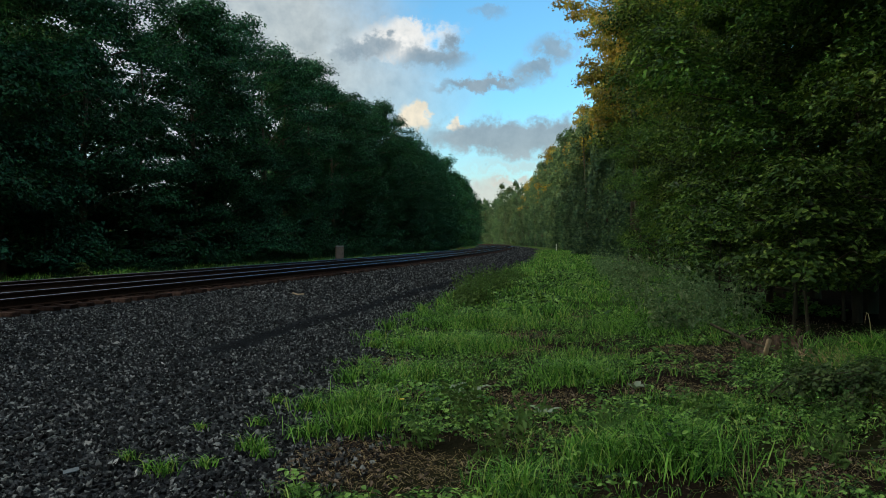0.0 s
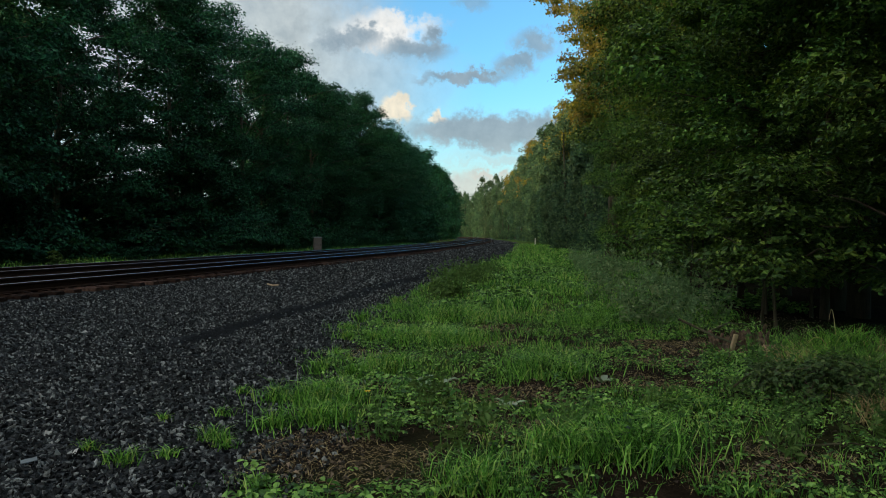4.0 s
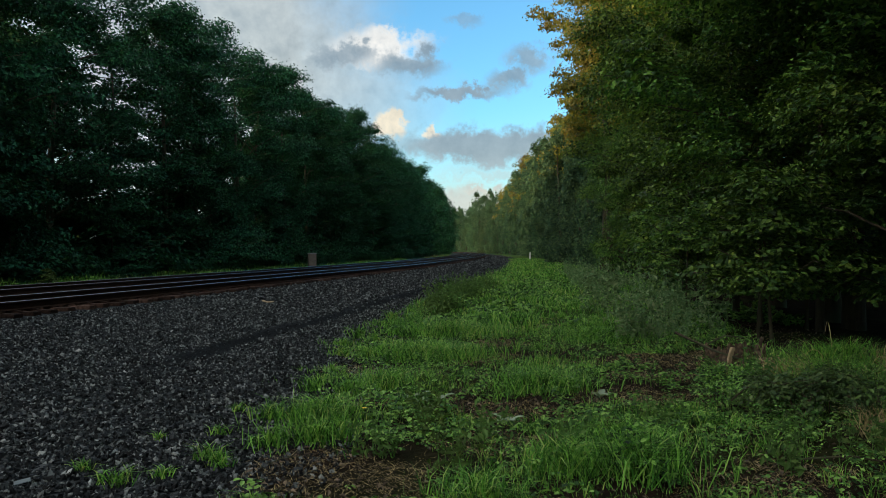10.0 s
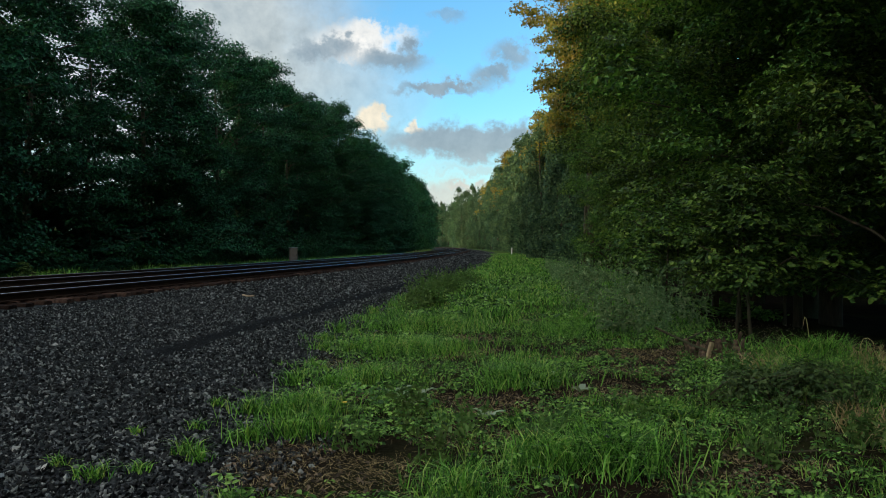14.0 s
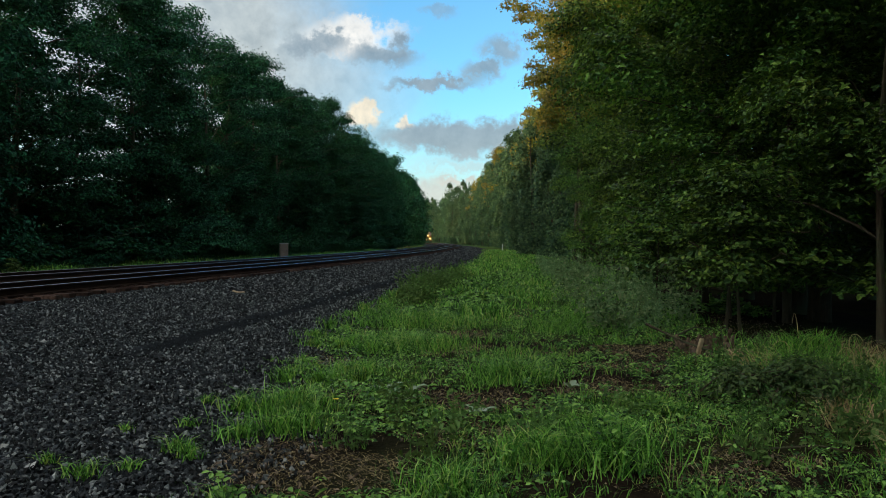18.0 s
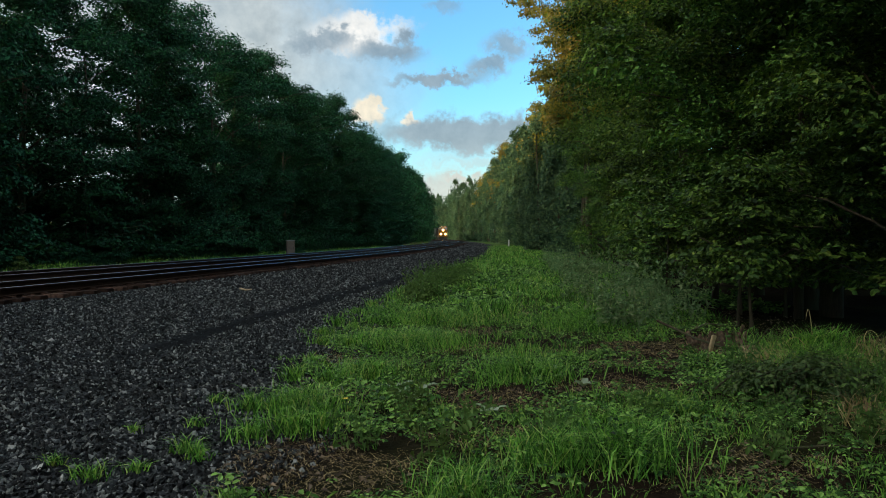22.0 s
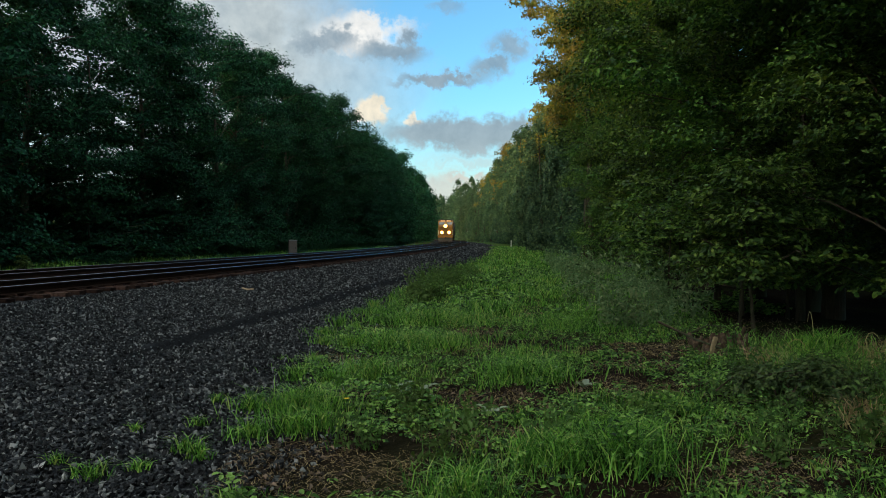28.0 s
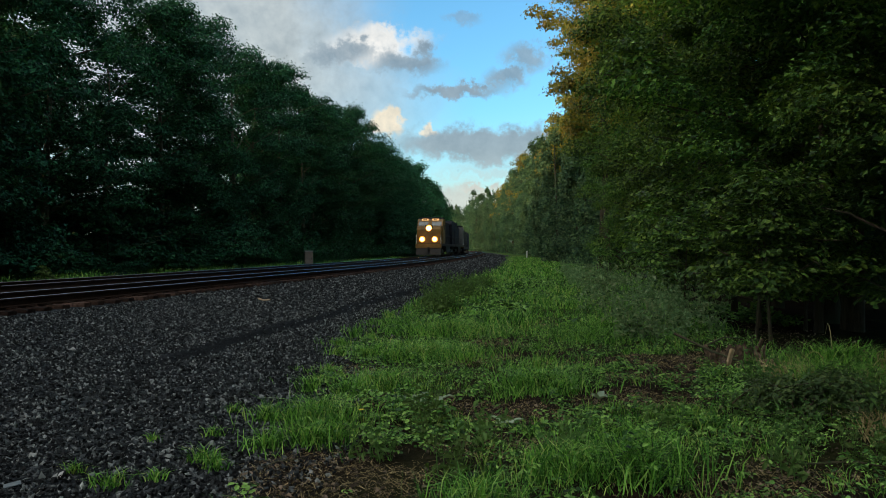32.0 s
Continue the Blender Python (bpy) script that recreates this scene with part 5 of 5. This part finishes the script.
def make_locomotive(lit):
    """Front at y = 0, facing -y; the origin is on the rail head below the coupler."""
    top = tagged(new("locomotive"), "yellow-nosed diesel locomotive with burning headlights" if lit else "second diesel locomotive coupled back to front behind the first", "locomotive", "locomotives")
    part("underframe", box((3.0, 21.6, 0.32), (0, 11.2, 1.35), 0.03), STEEL_DARK, top)
    part("plow", prism([(0.05, 0.12), (0.32, 0.95), (0.55, 0.95), (0.55, 0.12)], 2.9, (0, 0, 0)), STEEL_DARK, top, "black steel snow plow")
    part("end_sill", box((3.05, 0.35, 0.55), (0, 0.42, 1.22), 0.03), PAINT_YELLOW, top, "yellow end sill")
    part("nose", prism([(0.75, 1.5), (0.70, 3.2), (0.95, 3.55), (2.1, 3.62), (2.1, 1.5)], 2.85), PAINT_YELLOW, top, "broad yellow nose")
    part("cab", prism([(2.0, 1.5), (2.0, 3.55), (2.25, 4.2), (2.6, 4.5), (5.2, 4.55), (5.2, 1.5)], 3.08), PAINT_YELLOW if lit else PAINT_GREY, top, "yellow cab" if lit else "grey cab")
    part("cab_roof", prism([(2.55, 4.46), (2.75, 4.68), (5.3, 4.75), (5.3, 4.46)], 2.8), PAINT_BLUE, top, "dark blue cab roof")
    tilt = pose(0, 0, 0, -20, 0, 0)
    for sx in (-1, 1):
        w = part("windshield", box((1.15, 0.03, 0.52), (sx * 0.80, 2.09, 3.90), 0.01, tilt), GLASS_DARK, top, "dark tinted windshield")
        part("wiper", box((0.025, 0.03, 0.42), (sx * 0.7, 2.05, 3.88), 0.005, tilt), STEEL_DARK, w)
        nb = part("number_board", box((0.78, 0.05, 0.2), (sx * 0.62, 2.33, 4.40), 0.012), NUMBER_GLOW if lit else BAR_DARK, top, "lit amber number board")
        part("board_bar", box((0.46, 0.012, 0.09), (sx * 0.62, 2.298, 4.40), 0.003), BAR_DARK, nb)
        dl = part("ditch_light", rod(0.22, 0.12, (sx * 0.74, 0.30, 2.0), "y", 24), LAMP_RIM, top)
        # glare disc; the bowl is widened for glare as well
        part("ring", rod(0.36, 0.03, (sx * 0.74, 0.245, 2.0), "y", 28), LAMP_GLARE if lit else LAMP_RIM, dl, "disc showing the lamp glare")
        part("bowl", rod(0.26, 0.03, (sx * 0.74, 0.230, 2.0), "y", 24), LAMP_BOWL if lit else LAMP_RIM, dl, "glowing reflector bowl")
        part("lens", rod(0.06, 0.03, (sx * 0.74, 0.208, 2.0), "y", 24), LAMP if lit else GLASS_DARK, dl, "glowing amber lens")
        part("side_window", box((0.03, 0.9, 0.6), (sx * 1.545, 3.7, 3.45), 0.008), GLASS_DARK, top)
        for k in range(4):
            part("step", box((0.5, 0.28, 0.04), (sx * 1.25, 0.75 + 0.02 * k, 0.42 + 0.27 * k), 0.006), STEEL_DARK, top)
        part("grab_rail", rod(0.022, 1.15, (sx * 1.45, 0.45, 1.95), "z", 8), WHITE_PAINT, top)
        part("side_rail", rod(0.02, 15.5, (sx * 1.47, 13.2, 2.5), "y", 8), STEEL_DARK, top)
        for k in range(8):
            part("stanchion", rod(0.02, 1.0, (sx * 1.47, 5.8 + 2.1 * k, 2.0), "z", 8), STEEL_DARK, top)
        for k in range(9):
            part("hood_door", box((0.025, 1.2, 1.6), (sx * 0.965, 6.6 + 1.3 * k, 2.75), 0.006), PAINT_BLUE, top)
        part("mirror", box((0.04, 0.16, 0.3), (sx * 1.66, 2.75, 3.5), 0.008), STEEL_DARK, top)
    head = part("headlight", box((0.9, 0.14, 0.84), (0, 0.79, 3.32), 0.03), STEEL_DARK, top, "twin headlight housing on the nose")
    part("ring", rod(0.40, 0.03, (0, 0.722, 3.32), "y", 28), LAMP_GLARE if lit else LAMP_RIM, head, "disc showing the lamp glare")
    part("bowl", rod(0.30, 0.03, (0, 0.708, 3.32), "y", 24), LAMP_BOWL if lit else LAMP_RIM, head, "glowing reflector bowl")
    for sx in (-0.11, 0.11):
        part("lens", rod(0.06, 0.04, (sx, 0.69, 3.32), "y", 24), LAMP if lit else GLASS_DARK, head, "glowing amber lens")
    part("nose_door", box((0.62, 0.03, 1.5), (-0.2, 0.715, 2.3), 0.01, pose(0, 0, 0, -2.5, 0, 0)), PAINT_YELLOW, top)
    part("anticlimber", box((2.7, 0.3, 0.12), (0, 0.55, 1.52), 0.02), STEEL_DARK, top)
    cp = part("coupler", box((0.32, 0.5, 0.34), (0, 0.1, 0.9), 0.05), STEEL_DARK, top)
    part("knuckle", box((0.2, 0.18, 0.3), (0.09, -0.16, 0.9), 0.05), STEEL_DARK, cp)
    part("hood", prism([(5.2, 1.5), (5.2, 4.15), (5.5, 4.4), (18.0, 4.4), (18.0, 1.5)], 1.9), PAINT_BLUE, top, "dark blue engine hood")
    part("radiator", prism([(17.2, 2.9), (17.0, 4.3), (17.6, 4.75), (21.6, 4.75), (21.8, 4.3), (21.6, 1.5), (18.0, 1.5), (17.8, 2.9)], 2.7), PAINT_BLUE, top, "flared dark blue radiator")
    for k in range(2):
        part("fan", rod(0.7, 0.12, (0, 18.6 + 1.7 * k, 4.8), "z", 24), STEEL_DARK, top)
    part("exhaust", box((0.8, 1.0, 0.3), (0, 10.0, 4.5), 0.04), STEEL_DARK, top)
    part("horn", rod(0.09, 0.5, (0.4, 5.6, 4.7), "y", 12, 0.04), STEEL_DARK, top)
    part("fuel_tank", prism([(8.2, 0.45), (8.0, 1.2), (14.4, 1.2), (14.2, 0.45)], 2.7), STEEL_DARK, top)
    make_truck(top, 4.2, "black three-axle truck")
    make_truck(top, 18.2, "black three-axle truck")
    return top


def make_container_car(label, mat):
    top = tagged(new("container_car"), label, "freight car", "freight cars")
    part("underframe", box((2.6, 19.0, 0.5), (0, 10.0, 0.95), 0.04), STEEL_DARK, top)
    c = part("container", box((2.6, 16.1, 2.9), (0, 10.0, 2.65), 0.03), mat, top)
    for k in range(40):
        for sx in (-1, 1):
            part("rib", box((0.03, 0.16, 2.6), (sx * 1.313, 2.3 + 0.395 * k, 2.65), 0.006), mat, c)
    for y0 in (1.6, 18.4):
        tr = part("truck", box((2.3, 2.4, 0.4), (0, y0, 0.6), 0.05), STEEL_DARK, top)
        for dy in (-0.85, 0.85):
            for sx in (-0.75, 0.75):
                wh = part("wheel", rod(0.46, 0.13, (0, 0, 0), "x", 24, None, 0.012), STEEL_WHEEL, tr)
                wh.location = (sx, y0 + dy, 0.46)
    return top


TRAIN = [(make_locomotive(True), 0.0), (make_locomotive(False), 22.6), (make_container_car("dark grey container on a low freight car", BOX_CAR), 45.4),
         (make_container_car("dark blue container on a low freight car", BOX_CAR_2), 66.0)]
TRAIN_Y, TRAIN_SPEED = 90.0, 16.7      # depth of the nose at 32 s; metres a second


def motions():
    for ob, behind in TRAIN:
        rows = []
        for k in range(65):
            t = k / 2
            y = TRAIN_Y + TRAIN_SPEED * (32 - t) + behind
            px, py = track_point(y, -SPACING)
            bx, by = track_point(y + 18.0, -SPACING)
            m = pose(float(px), float(py), RAIL_Z, 0, 0, -math.degrees(math.atan2(float(bx - px), float(by - py))))
            rows.append((t, m @ pose(0, 22.2, 0, 0, 0, 180) if ob is TRAIN[1][0] else m))
        walk(ob, rows)


motions()
